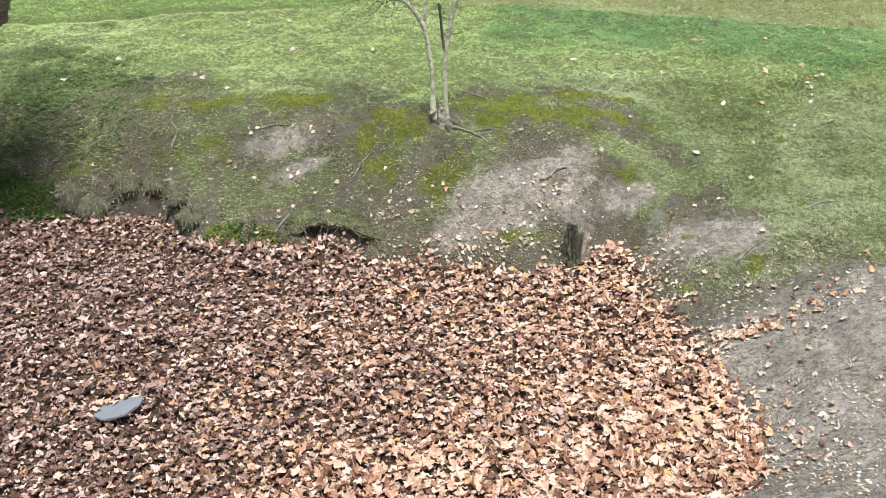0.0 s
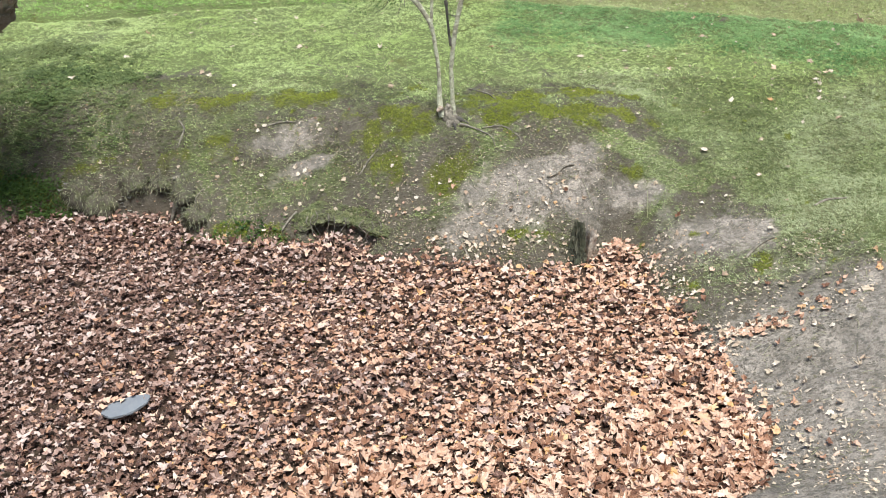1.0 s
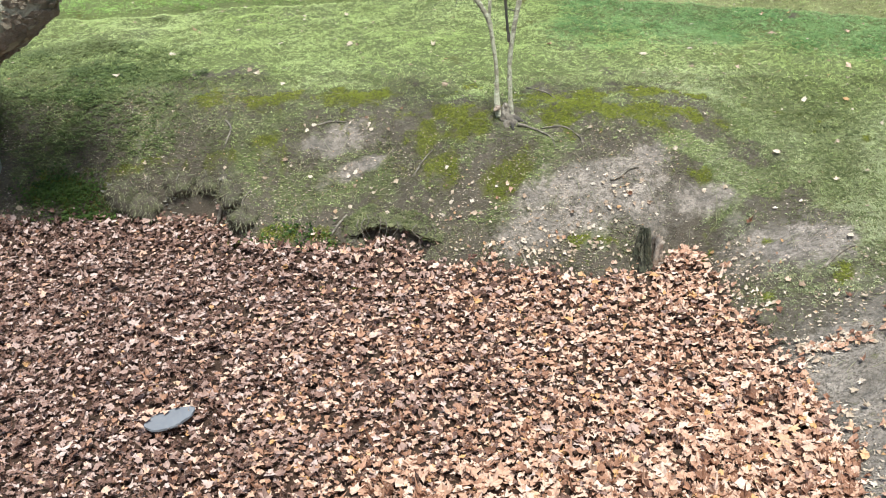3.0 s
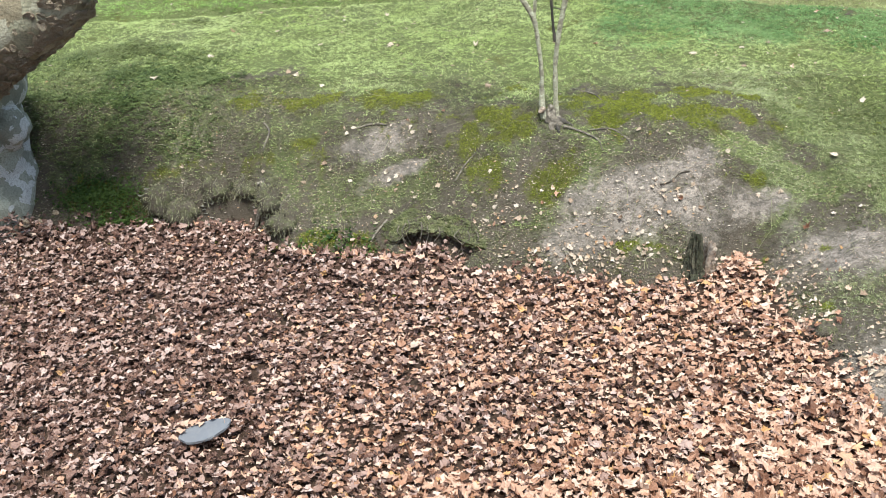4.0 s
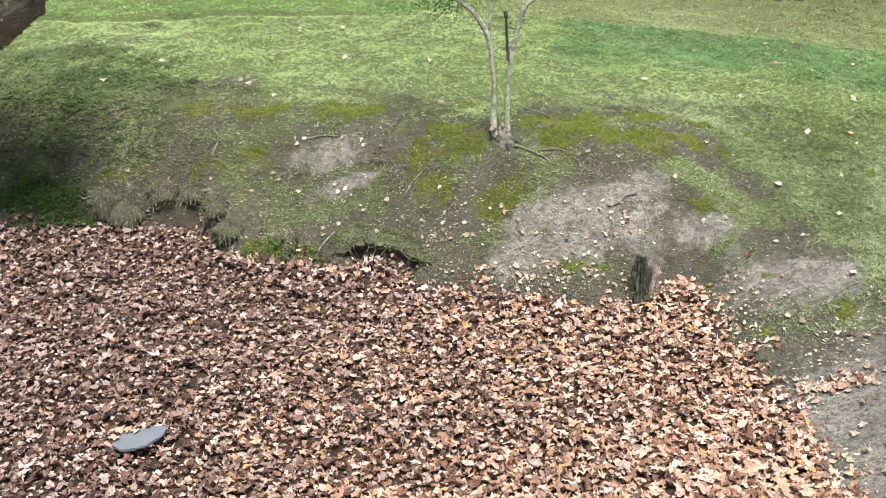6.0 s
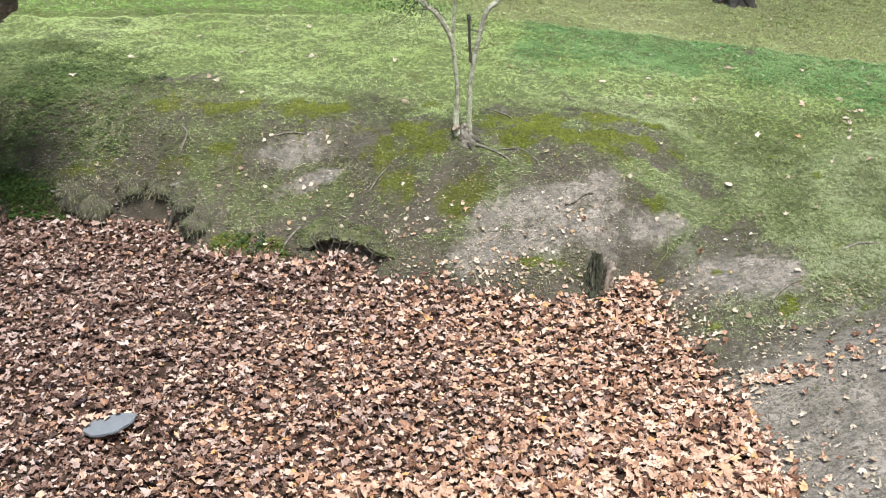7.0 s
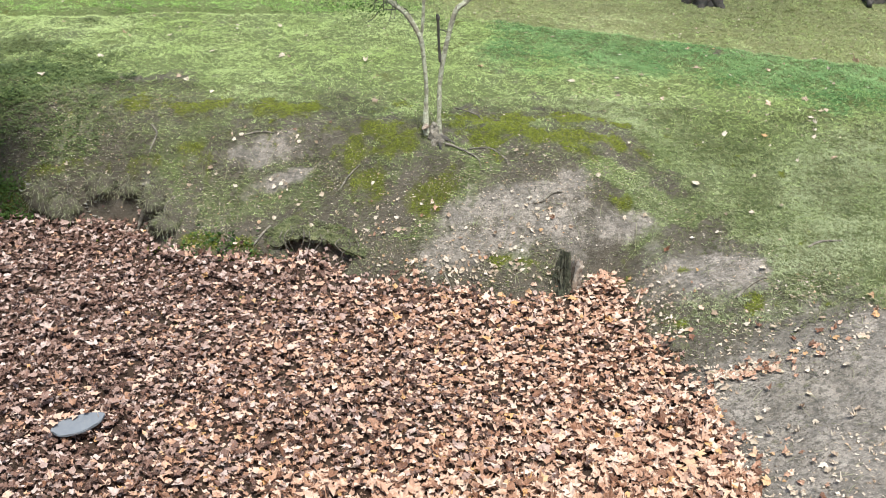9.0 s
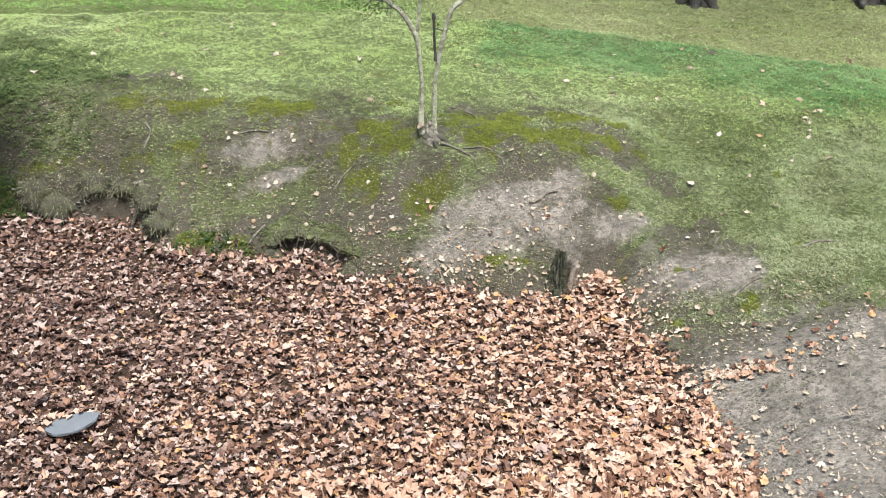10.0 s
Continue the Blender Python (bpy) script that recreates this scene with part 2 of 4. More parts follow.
def height(x, y):
    """The ground's height: a hollow with an eroded bank, a lawn behind it, and a steep bank on the camera's side."""
    x, y = np.asarray(x, float), np.asarray(y, float)
    d = bed_distance(x, y)
    wide = 1.2 + 1.9 * smooth((x - 1.0) / 1.6) - 0.25 * smooth((-1.5 - x) / 1.5)
    top = 0.85 + 1.75 * smooth((4.6 - y) / 3.6)
    near = smooth(d / 0.45)
    far = np.maximum(d * (1 - near) + bed_distance(x, y, RIM) * near, 0.3 * np.maximum(d, 0))
    u = np.clip(far / wide, 0, 1)
    rise = top * (1.5 * u - 0.5 * u ** 3)
    step = smooth(d / 0.06) * (0.1 * smooth((-2.1 - x) / 0.25) * smooth((x + 4.2) / 0.4) * (1 + 0.5 * grit(x, x * 0, 0.4, 3, 4)) + 0.08 * smooth((x + 1.3) / 0.2) * smooth((-0.45 - x) / 0.2) + 0.03 * smooth((0.3 - x) / 0.3)) * smooth((y - 7.2) / 0.4)
    lawn = 0.11 * np.clip(y - 9.0, 0, 30) * smooth((y - 8.6) / 1.5)
    bumps = (0.02 * waves(x, y, 1.3) + 0.022 * grit(x, y, 0.5, 3, 1)) * smooth(d / 0.5) + 0.017 * grit(x, y, 0.16, 3, 7) * smooth(d / 0.3) * smooth((16 - y) / 2)
    lawn = lawn - 0.05 * np.exp(-((y - ditch_line(x)) / 0.05) ** 2) * smooth((-1.2 - x) / 0.8) + 0.03 * smooth((y - ditch_line(x)) / 0.06) * smooth((-1.2 - x) / 0.8)
    lawn = lawn - 0.035 * smooth((y - strip_line(x)) / 0.06) * smooth((x - 0.4) / 0.8)
    z = rise + step * (1 - smooth((d - 0.1) / 0.55)) + lawn + bumps
    return np.where(d > 0, z, -0.06 * smooth(-d / 0.5))


def lip(x, y):
    """How far the turf overhangs the eroded rim, towards the hollow."""
    d = bed_distance(x, y)
    strip = smooth((0.24 - d) / 0.12) * smooth((d - 0.03) / 0.03) * smooth((y - 7.3) / 0.3)
    scarp = smooth((x + 3.4) / 0.2) * smooth((-2.15 - x) / 0.15) * np.clip(0.35 + 0.9 * grit(x, x * 0, 0.3, 3, 5), 0, 1)
    return 0.03 * strip * scarp


def patch(x, y, cx, cy, rx, ry, turn=0.0):
    """1 in the middle of an oval patch, 0.5 on its rim, 0 well outside."""
    c, s = math.cos(radians(turn)), math.sin(radians(turn))
    u, v = (c * (x - cx) + s * (y - cy)) / rx, (-s * (x - cx) + c * (y - cy)) / ry
    return np.clip(1.0 - 0.5 * np.sqrt(u * u + v * v), 0, 1)


# middle, half lengths along and across, turn
SAND = [(0.72, 8.14, 0.5, 0.11, 10), (1.13, 8.28, 0.27, 0.1, 30), (1.0, 8.0, 0.5, 0.13, 8), (1.45, 8.07, 0.36, 0.08, 5), (2.2, 7.55, 0.45, 0.26, -15), (-1.37, 8.74, 0.4, 0.1, 8),
        (-1.2, 8.48, 0.22, 0.06, 10), (0.35, 7.86, 0.4, 0.1, 12), (2.56, 6.1, 0.5, 0.6, 0), (2.9, 6.4, 0.5, 0.3, 0)]
MOSSY = [(1.0, 8.78, 0.42, 0.2, 5), (0.5, 9.1, 0.32, 0.2, 0), (1.57, 8.82, 0.3, 0.1, 0), (1.15, 9.2, 0.45, 0.1, 0), (0.35, 8.72, 0.17, 0.09, 0), (-2.0, 9.16, 0.62, 0.1, 1), (-1.11, 9.18, 0.36, 0.1, 0),
         (-0.5, 8.7, 0.35, 0.2, 30), (0.01, 8.26, 0.2, 0.11, 20), (-0.64, 8.37, 0.36, 0.12, 10), (0.57, 7.76, 0.07, 0.035, 0), (0.79, 7.73, 0.09, 0.03, 0), (-1.83, 8.03, 0.36, 0.08, 0),
         (1.97, 7.64, 0.09, 0.045, 0), (2.41, 7.14, 0.1, 0.08, 0), (1.88, 7.08, 0.13, 0.08, 0), (1.5, 8.2, 0.25, 0.05, 5), (-3.22, 8.63, 0.4, 0.04, 0), (-2.07, 8.75, 0.1, 0.05, 0), (-3.7, 8.52, 0.3, 0.07, 0)]


BARE = [(0.95, 9.15, 0.75, 0.28, 0), (-0.35, 8.95, 0.4, 0.25, 0), (1.0, 8.8, 0.5, 0.3, 0)]


def most(patches, x, y):
    return np.max([patch(x, y, *p) for p in patches], 0)


def zones(x, y):
    """How much sand, moss, turf, dry grass and leaf litter covers the ground, each 0 to 1."""
    d = bed_distance(x, y)
    rough = grit(x, y, 0.35, 4, 2)
    sand = most(SAND, x, y) + 0.26 * rough + 0.22 * grit(x, y, 0.12, 3, 21)
    edge = 6.95 - 0.12 * (x - 2.0) + 0.12 * rough
    dirt = smooth((edge - y) / 0.22) * smooth((x - 1.5) / 0.2) * smooth((5.6 - x + 0.8 * rough) / 1.2) * smooth((y - 2.2 + 0.6 * rough) / 1.0)
    damp = smooth((y - 6.42 - 0.3 * (x - 1.9) + 0.1 * rough) / 0.2)
    sand = np.maximum(sand, dirt * (0.86 - 0.58 * damp))
    moss = most(MOSSY, x, y) + 0.5 * grit(x, y, 0.24, 4, 5) + 0.36 * grit(x, y, 0.07, 3, 25) - 0.05
    turf = smooth((d - 0.78 - 0.5 * grit(x, y, 0.5, 4, 3)) / 0.75) * (1 - dirt)
    turf = np.maximum(turf, smooth((most([(2.0, 8.25, 0.5, 0.2, 0), (1.45, 8.45, 0.35, 0.2, 10), (2.9, 8.0, 0.6, 0.5, 0)], x, y) + 0.35 * rough - 0.35) / 0.3))
    turf = np.maximum(turf, (0.32 + 0.45 * rough) * smooth(d / 0.3) * (1 - dirt))
    turf = turf * (1 - 0.75 * smooth((most(BARE, x, y) + 0.5 * rough + 0.3 * grit(x, y, 0.1, 3, 27) - 0.4) / 0.4))
    dry = smooth((y - strip_line(x)) / 0.08) * smooth((x + 0.6 + 0.6 * rough) / 1.2)
    litter = smooth((0.06 - d) / 0.12)
    return sand, moss, turf, dry, litter


def mesh_of(name, points, faces, material, attributes=None, shade=False):
    """A mesh from arrays of points and of faces that all have the same number of corners."""
    points, faces = np.asarray(points, np.float32), np.asarray(faces, np.int32)
    me = bpy.data.meshes.new(name)
    me.vertices.add(len(points))
    me.vertices.foreach_set("co", points.ravel())
    n, k = faces.shape
    me.loops.add(n * k)
    me.loops.foreach_set("vertex_index", faces.ravel())
    me.polygons.add(n)
    me.polygons.foreach_set("loop_start", np.arange(0, n * k, k, dtype=np.int32))
    me.polygons.foreach_set("use_smooth", np.full(n, shade))
    for key, values in (attributes or {}).items():
        me.attributes.new(key, "FLOAT", "POINT").data.foreach_set("value", np.asarray(values, np.float32))
    me.update(calc_edges=True)
    me.materials.append(material)
    return me


def part(name, me, parent, label=""):
    """Links a mesh as one part under a thing or a part."""
    ob = new(name, me)
    ob.parent = parent
    return tagged(ob, label)


def thing(name, at, label, category, group="", kind=""):
    ob = new(name)
    ob.location = at
    ob.empty_display_size = 0.1
    return tagged(ob, label, category, group, kind)


rng = np.random.default_rng(7)


def spread(low, high, dense_low, dense_high, step):
    """Grid lines: dense in the middle, wider and wider to the ends."""
    mid = np.arange(dense_low, dense_high + step / 2, step)
    out = [mid[-1] + step * 2]
    while out[-1] < high:
        out.append(out[-1] + max(step, (out[-1] - mid[-1]) * 0.45))
    back = [mid[0] - step * 2]
    while back[-1] > low:
        back.append(back[-1] - max(step, (mid[0] - back[-1]) * 0.45))
    return np.r_[back[::-1], mid, out]


def build_ground():
    gx, gy = np.meshgrid(spread(-600, 600, -5.6, 6.6, 0.035), spread(-600, 900, 4.2, 14.2, 0.035))
    x, y = gx.ravel(), gy.ravel()
    z = height(x, y)
    sand, moss, turf, dry, litter = zones(x, y)
    y = y - lip(x, y)
    ny, nx = gx.shape
    k = np.arange(nx * ny).reshape(ny, nx)
    faces = np.stack([k[:-1, :-1], k[:-1, 1:], k[1:, 1:], k[1:, :-1]], -1).reshape(-1, 4)
    me = mesh_of("ground", np.c_[x, y, z], faces, GROUND, dict(sand=sand, moss=moss, turf=turf, dry=dry, litter=litter), True)
    return tagged(new("ground", me), "lawn and eroded earth bank round a leaf-filled hollow", "ground", kind="structure")


ground = build_ground()


def slope_axes(x, y):
    """The ground's normal, and two directions along it."""
    e = 0.04
    gx, gy = (height(x + e, y) - height(x - e, y)) / (2 * e), (height(x, y + e) - height(x, y - e)) / (2 * e)
    steep = np.maximum(1, np.hypot(gx, gy) / 0.9)
    n = np.stack([-gx / steep, -gy / steep, np.ones_like(gx)], -1)
    return n / np.linalg.norm(n, axis=-1, keepdims=True)


# ---- grass ----
def blades(name, where, length, width, lean, material, label, up=0.0):
    """Loose blades, one triangle each, at the places given."""
    x, y = where
    n = len(x)
    z = height(x, y) + up - 0.004
    turn = rng.uniform(0, 6.283, n)
    size = length * rng.uniform(0.5, 1.25, n)
    tip = np.stack([np.cos(turn), np.sin(turn)], -1) * (size * lean * rng.uniform(0.3, 1.3, n))[:, None]
    side = np.stack([-np.sin(turn), np.cos(turn)], -1) * (width * rng.uniform(0.6, 1.4, n))[:, None] / 2
    y = y - lip(x, y)
    a = np.c_[x - side[:, 0], y - side[:, 1], z]
    b = np.c_[x + side[:, 0], y + side[:, 1], z]
    c = np.c_[x + tip[:, 0], y + tip[:, 1], z + size * rng.uniform(0.35, 1.0, n)]
    me = mesh_of(name, np.stack([a, b, c], 1).reshape(-1, 3), np.arange(3 * n).reshape(-1, 3), material)
    return tagged(new(name, me), label, "grass", kind="stuff")


def sow(count, low, high, keep):
    x, y = rng.uniform(low[0], high[0], count), rng.uniform(low[1], high[1], count)
    ok = rng.random(count) < keep(x, y)
    return x[ok], y[ok]


def on_lawn(x, y):
    sand, moss, turf, dry, litter = zones(x, y)
    return np.clip(turf * 1.1 - 0.1, 0, 1) * (1 - smooth((sand - 0.3) / 0.4)) * (1 - 0.65 * dry) * (1 - 0.9 * smooth((moss - 0.4) / 0.2)) * np.clip(0.75 + 0.5 * grit(x, y, 0.3, 4, 8), 0, 1)


def lushness(x, y):
    """The moist green strip in front of the dry lawn."""
    return smooth((x - 0.1 - 0.5 * waves(x, y, 1.5)) / 1.2) * smooth((y - strip_line(x) + 1.15 + 0.3 * grit(x, y, 0.6, 3, 33)) / 0.7) * (1 - smooth((y - strip_line(x)) / 0.08))


def brightness(x, y):
    """The fresh light green lawn behind the shallow cut."""
    return smooth((y - ditch_line(x)) / 0.06) * smooth((0.2 - x + 0.5 * waves(x, y, 0.8)) / 1.2)


def greyness(x, y):
    """The thin greyish lawn on the slope beside the dirt."""
    return smooth((x - 1.2 + 0.4 * grit(x, y, 0.6, 3, 35)) / 0.5) * smooth((9.7 - y + 0.35 * grit(x, y, 0.5, 3, 36)) / 0.7)


def plain_lawn(x, y):
    return on_lawn(x, y) * (1 - 0.85 * lushness(x, y)) * (1 - 0.85 * brightness(x, y)) * (1 - 0.8 * greyness(x, y))


def tufts(name, where, size, rise, material, label, count=5, category="grass", level=None):
    """Low tufts: each a rosette of narrow blades that share one root."""
    x, y = where
    n = len(x)
    root = np.c_[x, y - lip(x, y), height(x, y) - 0.003] if level is None else np.c_[x, y, level - 0.003]
    turn = rng.uniform(0, 6.283, (n, 1)) + np.arange(count) * 6.283 / count + rng.uniform(-0.5, 0.5, (n, count))
    far = size * rng.uniform(0.5, 1.3, (n, count))
    high = rise * rng.uniform(0.3, 1.4, (n, count))
    out = np.stack([np.cos(turn), np.sin(turn)], -1)
    side = np.stack([-np.sin(turn), np.cos(turn)], -1) * (far * rng.uniform(0.1, 0.2, (n, count)))[..., None]
    mid, tip = out * (far * 0.5)[..., None], out * far[..., None]
    corners = np.stack([np.concatenate([mid - side, high[..., None] * 0.8], -1), np.concatenate([tip, high[..., None] * rng.uniform(0.4, 1.0, (n, count, 1))], -1),
                        np.concatenate([mid + side, high[..., None] * 0.8], -1)], 2).reshape(n, count * 3, 3) + root[:, None]
    points = np.concatenate([root[:, None], corners], 1)
    faces = np.array([(0, 1 + 3 * k, 2 + 3 * k, 3 + 3 * k) for k in range(count)])[None] + (np.arange(n) * (1 + 3 * count))[:, None, None]
    return tagged(new(name, mesh_of(name, points.reshape(-1, 3), faces.reshape(-1, 4), material)), label, category, kind="stuff")


def on_banks(x, y):
    sand, moss, turf, dry, litter = zones(x, y)
    d = bed_distance(x, y)
    return smooth(d / 0.05) * (1 - smooth((sand - 0.25) / 0.45)) * np.clip(0.6 + 0.5 * smooth((-1.9 - x) / 0.6) - 0.6 * smooth((x - 1.2) / 0.5) * smooth((1.0 - d) / 0.4) + 0.9 * grit(x, y, 0.3, 4, 9), 0.15, 1) * (1 - 0.8 * smooth((moss - 0.42) / 0.2))


LAWN = ((-6.2, 7.9), (6.8, 12.6))
blades("lawn_grass", sow(330000, *LAWN, plain_lawn), 0.022, 0.006, 2.2, GRASS, "short green and yellowish mown lawn grass")
tufts("lawn_tufts", sow(112000, *LAWN, plain_lawn), 0.024, 0.014, GRASS, "low tufts and clover leaves in the mown lawn", 4)
blades("bright_grass", sow(50000, (-6.5, 10.6), (1.0, 13.2), brightness), 0.026, 0.011, 1.4, GRASS_BRIGHT, "fresh light green lawn grass behind the shallow cut")
tufts("bright_tufts", sow(11000, (-6.5, 10.6), (1.0, 13.2), brightness), 0.03, 0.016, GRASS_BRIGHT, "low light green tufts behind the shallow cut", 4)
blades("lush_grass", sow(90000, (-0.5, 9.0), (6.8, 11.6), lambda x, y: on_lawn(x, y) * lushness(x, y)), 0.028, 0.009, 1.4, GRASS_LUSH, "short deep green lawn grass in the moister strip")
tufts("lush_tufts", sow(60000, (-0.5, 9.0), (6.8, 11.6), lambda x, y: on_lawn(x, y) * lushness(x, y)), 0.027, 0.018, GRASS_LUSH, "low deep green tufts in the moister strip of lawn", 4)
blades("grey_grass", sow(110000, (0.8, 6.9), (5.4, 10.2), lambda x, y: on_lawn(x, y) * greyness(x, y)), 0.026, 0.007, 1.6, GRASS_GREY, "thin greyish green grass on the slope")
tufts("grey_tufts", sow(48000, (0.8, 6.9), (5.4, 10.2), lambda x, y: on_lawn(x, y) * greyness(x, y)), 0.024, 0.014, GRASS_GREY, "low greyish green tufts on the slope", 4)
blades("dry_grass", sow(70000, (-1.0, 10.3), (7.5, 14.0), lambda x, y: zones(x, y)[3]), 0.03, 0.01, 1.4, GRASS_DRY, "dry yellowish lawn grass beyond the green strip")
tufts("dry_tufts", sow(12000, (-1.0, 10.3), (7.5, 14.0), lambda x, y: zones(x, y)[3]), 0.034, 0.018, GRASS_DRY, "low dry tufts beyond the green strip", 4)
blades("bank_grass", sow(170000, (-5.2, 6.4), (5.2, 9.6), on_banks), 0.034, 0.006, 1.5, BANK_BLADES, "sparse short grass on the earth bank")
tufts("bank_tufts", sow(74000, (-5.2, 6.4), (5.2, 9.6), on_banks), 0.022, 0.014, BANK_BLADES, "sparse low tufts on the earth bank", 4)
tufts("moss", sow(190000, (-4.6, 6.9), (3.0, 9.4), lambda x, y: smooth((zones(x, y)[1] - 0.38) / 0.4)), 0.014, 0.014, MOSS, "bright yellow-green cushions of moss on the bank", 4, "moss")


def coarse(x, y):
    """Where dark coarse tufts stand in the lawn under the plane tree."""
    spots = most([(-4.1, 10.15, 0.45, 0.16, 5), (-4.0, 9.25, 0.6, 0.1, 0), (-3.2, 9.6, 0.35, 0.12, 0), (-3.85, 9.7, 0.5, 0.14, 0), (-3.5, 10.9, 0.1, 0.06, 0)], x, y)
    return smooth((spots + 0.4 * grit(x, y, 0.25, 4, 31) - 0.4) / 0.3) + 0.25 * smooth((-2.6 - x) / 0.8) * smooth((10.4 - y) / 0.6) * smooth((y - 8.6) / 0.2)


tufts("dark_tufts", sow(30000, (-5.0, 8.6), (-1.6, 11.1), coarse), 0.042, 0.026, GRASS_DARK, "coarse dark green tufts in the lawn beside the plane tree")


def turf_overhang(first, last, reach, fall, thick, label, seed):
    """A ragged lip of turf that droops over a dark recess in the rim, from one x to another."""
    x = np.arange(first, last, 0.012)
    line = np.arange(7.4, 9.0, 0.01)
    gaps = bed_distance(*np.meshgrid(x, line, indexing="ij"))
    back = line[np.argmax(gaps > 0.1, 1)]
    wide = np.ones(15) / 15
    back = np.convolve(np.pad(back, 7, mode="edge"), wide, "valid")
    ends = smooth((x - x[0]) / 0.1) * smooth((x[-1] - x) / 0.1)
    out = reach * np.clip(0.75 + 0.6 * grit(x, x * 0, 0.2, 3, seed) + 0.25 * grit(x, x * 0, 0.04, 2, seed + 1), 0.15, 1.6) * ends
    u = np.linspace(-0.3, 1, 18)
    gx, gu = np.meshgrid(x, u, indexing="ij")
    y = back[:, None] - (out[:, None] + 0.05) * gu
    low = fall * (0.6 + 0.5 * grit(x, x * 0, 0.25, 2, seed + 5))
    top = np.where(gu < 0, height(gx, y), height(x, back)[:, None]) + 0.006 - low[:, None] * np.clip(gu, 0, 1) ** 2 + 0.02 * grit(gx, y, 0.1, 3, seed + 2)
    under = top - thick * (1 - 0.7 * np.clip(gu, 0, 1) ** 3) + 0.016 * grit(gx, y, 0.06, 2, seed + 3) - 0.008
    m, k = gx.shape
    pts = np.concatenate([np.stack([gx, y, top], -1).reshape(-1, 3), np.stack([gx, y + 0.01, under], -1).reshape(-1, 3)])
    i = np.arange(m * k).reshape(m, k)
    upper = np.stack([i[:-1, :-1], i[:-1, 1:], i[1:, 1:], i[1:, :-1]], -1).reshape(-1, 4)
    rim = np.stack([i[:-1, -1], i[:-1, -1] + m * k, i[1:, -1] + m * k, i[1:, -1]], -1)
    none = np.zeros(len(pts))
    green = np.clip(0.35 + 0.6 * grit(pts[:, 0], pts[:, 1], 0.15, 3, seed + 4), 0, 1)
    me = mesh_of("turf_lip", pts, np.concatenate([upper[:, ::-1], upper + m * k, rim]), GROUND, dict(sand=none, moss=green * 0.4, turf=green, dry=none, litter=none), True)
    tagged(new("turf_lip", me), label, "turf", kind="structure")
    pick = rng.integers(0, m * k, 420)
    at = pts[pick] + rng.uniform(-0.006, 0.006, (420, 3)) * (1, 1, 0)
    return at


lips = turf_overhang(-1.32, -0.5, 0.1, 0.065, 0.07, "undercut lip of turf over a dark hole in the bank", 41)
tufts("lip_tufts", (lips[:, 0], lips[:, 1]), 0.028, 0.018, BANK_BLADES, "short grass on the undercut turf", 5, level=lips[:, 2])


def hummock(x, y, wide, deep, tall, straw, label, seed):
    """A rounded clod of earth at the rim, matted over with drooping dead grass."""
    z = float(height(np.array([x]), np.array([y]))[0])
    ob = thing("turf_hummock", (x, y, z), label, "turf", "turf hummocks along the rim")
    n, m = 22, 12
    a, b = np.meshgrid(np.linspace(0, 2 * np.pi, n, endpoint=False), np.linspace(-0.5, np.pi / 2, m), indexing="ij")
    swell = 1 + 0.3 * grit(np.cos(a) * 0.5 + seed, np.sin(a) * 0.5 + b * 0.4, 0.35, 3, seed)
    px, py, pz = np.cos(a) * np.cos(b) * wide * swell, np.sin(a) * np.cos(b) * deep * swell, np.sin(b) * tall * swell
    pts = np.stack([px, py, pz], -1).reshape(-1, 3)
    k = np.arange(n * m).reshape(n, m)
    faces = np.stack([k[:, :-1], np.roll(k, -1, 0)[:, :-1], np.roll(k, -1, 0)[:, 1:], k[:, 1:]], -1).reshape(-1, 4)
    none = np.zeros(len(pts))
    part("clod", mesh_of("clod", pts, faces, GROUND, dict(sand=none, moss=none + 0.15, turf=none + 0.35, dry=none, litter=none), True), ob)
    g = np.random.default_rng(seed)
    pick = g.integers(0, len(pts), straw)
    root = pts[pick] * 1.0
    out = np.stack([root[:, 0] / wide ** 2, root[:, 1] / deep ** 2, root[:, 2] / tall ** 2], -1)
    out /= np.linalg.norm(out, axis=1, keepdims=True) + 1e-6
    long = g.uniform(0.02, 0.06, (straw, 1))
    tip = root + out * long * 0.45 + g.normal(0, 0.35, (straw, 3)) * long - np.array([0, 0, 0.5]) * long
    side = np.cross(out, g.normal(0, 1, (straw, 3)))
    side = side / (np.linalg.norm(side, axis=1, keepdims=True) + 1e-6) * 0.0035
    tri = np.stack([root - side, root + side, tip], 1).reshape(-1, 3)
    tagged(part("straw", mesh_of("straw", tri, np.arange(3 * straw).reshape(-1, 3), STRAW), ob, "drooping dead grass"), kind="stuff")


for k, (x, y, wide, deep, tall) in enumerate([(-3.3, 8.5, 0.15, 0.1, 0.15), (-3.08, 8.45, 0.15, 0.1, 0.12), (-2.8, 8.52, 0.13, 0.09, 0.12), (-2.56, 8.56, 0.11, 0.08, 0.08), (-2.3, 8.37, 0.1, 0.14, 0.12), (-2.15, 8.2, 0.13, 0.13, 0.1)]):
    hummock(x, y, wide, deep, tall, 700, "crumbling hummock of matted grass along the eroded rim", 70 + k)
for k, (x, y, wide, deep, tall) in enumerate([(-1.2, 7.98, 0.09, 0.06, 0.07), (-0.58, 7.76, 0.08, 0.06, 0.07)]):
    hummock(x, y, wide, deep, tall, 220, "small mossy clod beside the undercut hole", 90 + k)
hummock(1.84, 6.86, 0.1, 0.08, 0.06, 60, "bare earth clod under drifted leaves at the rim", 95)


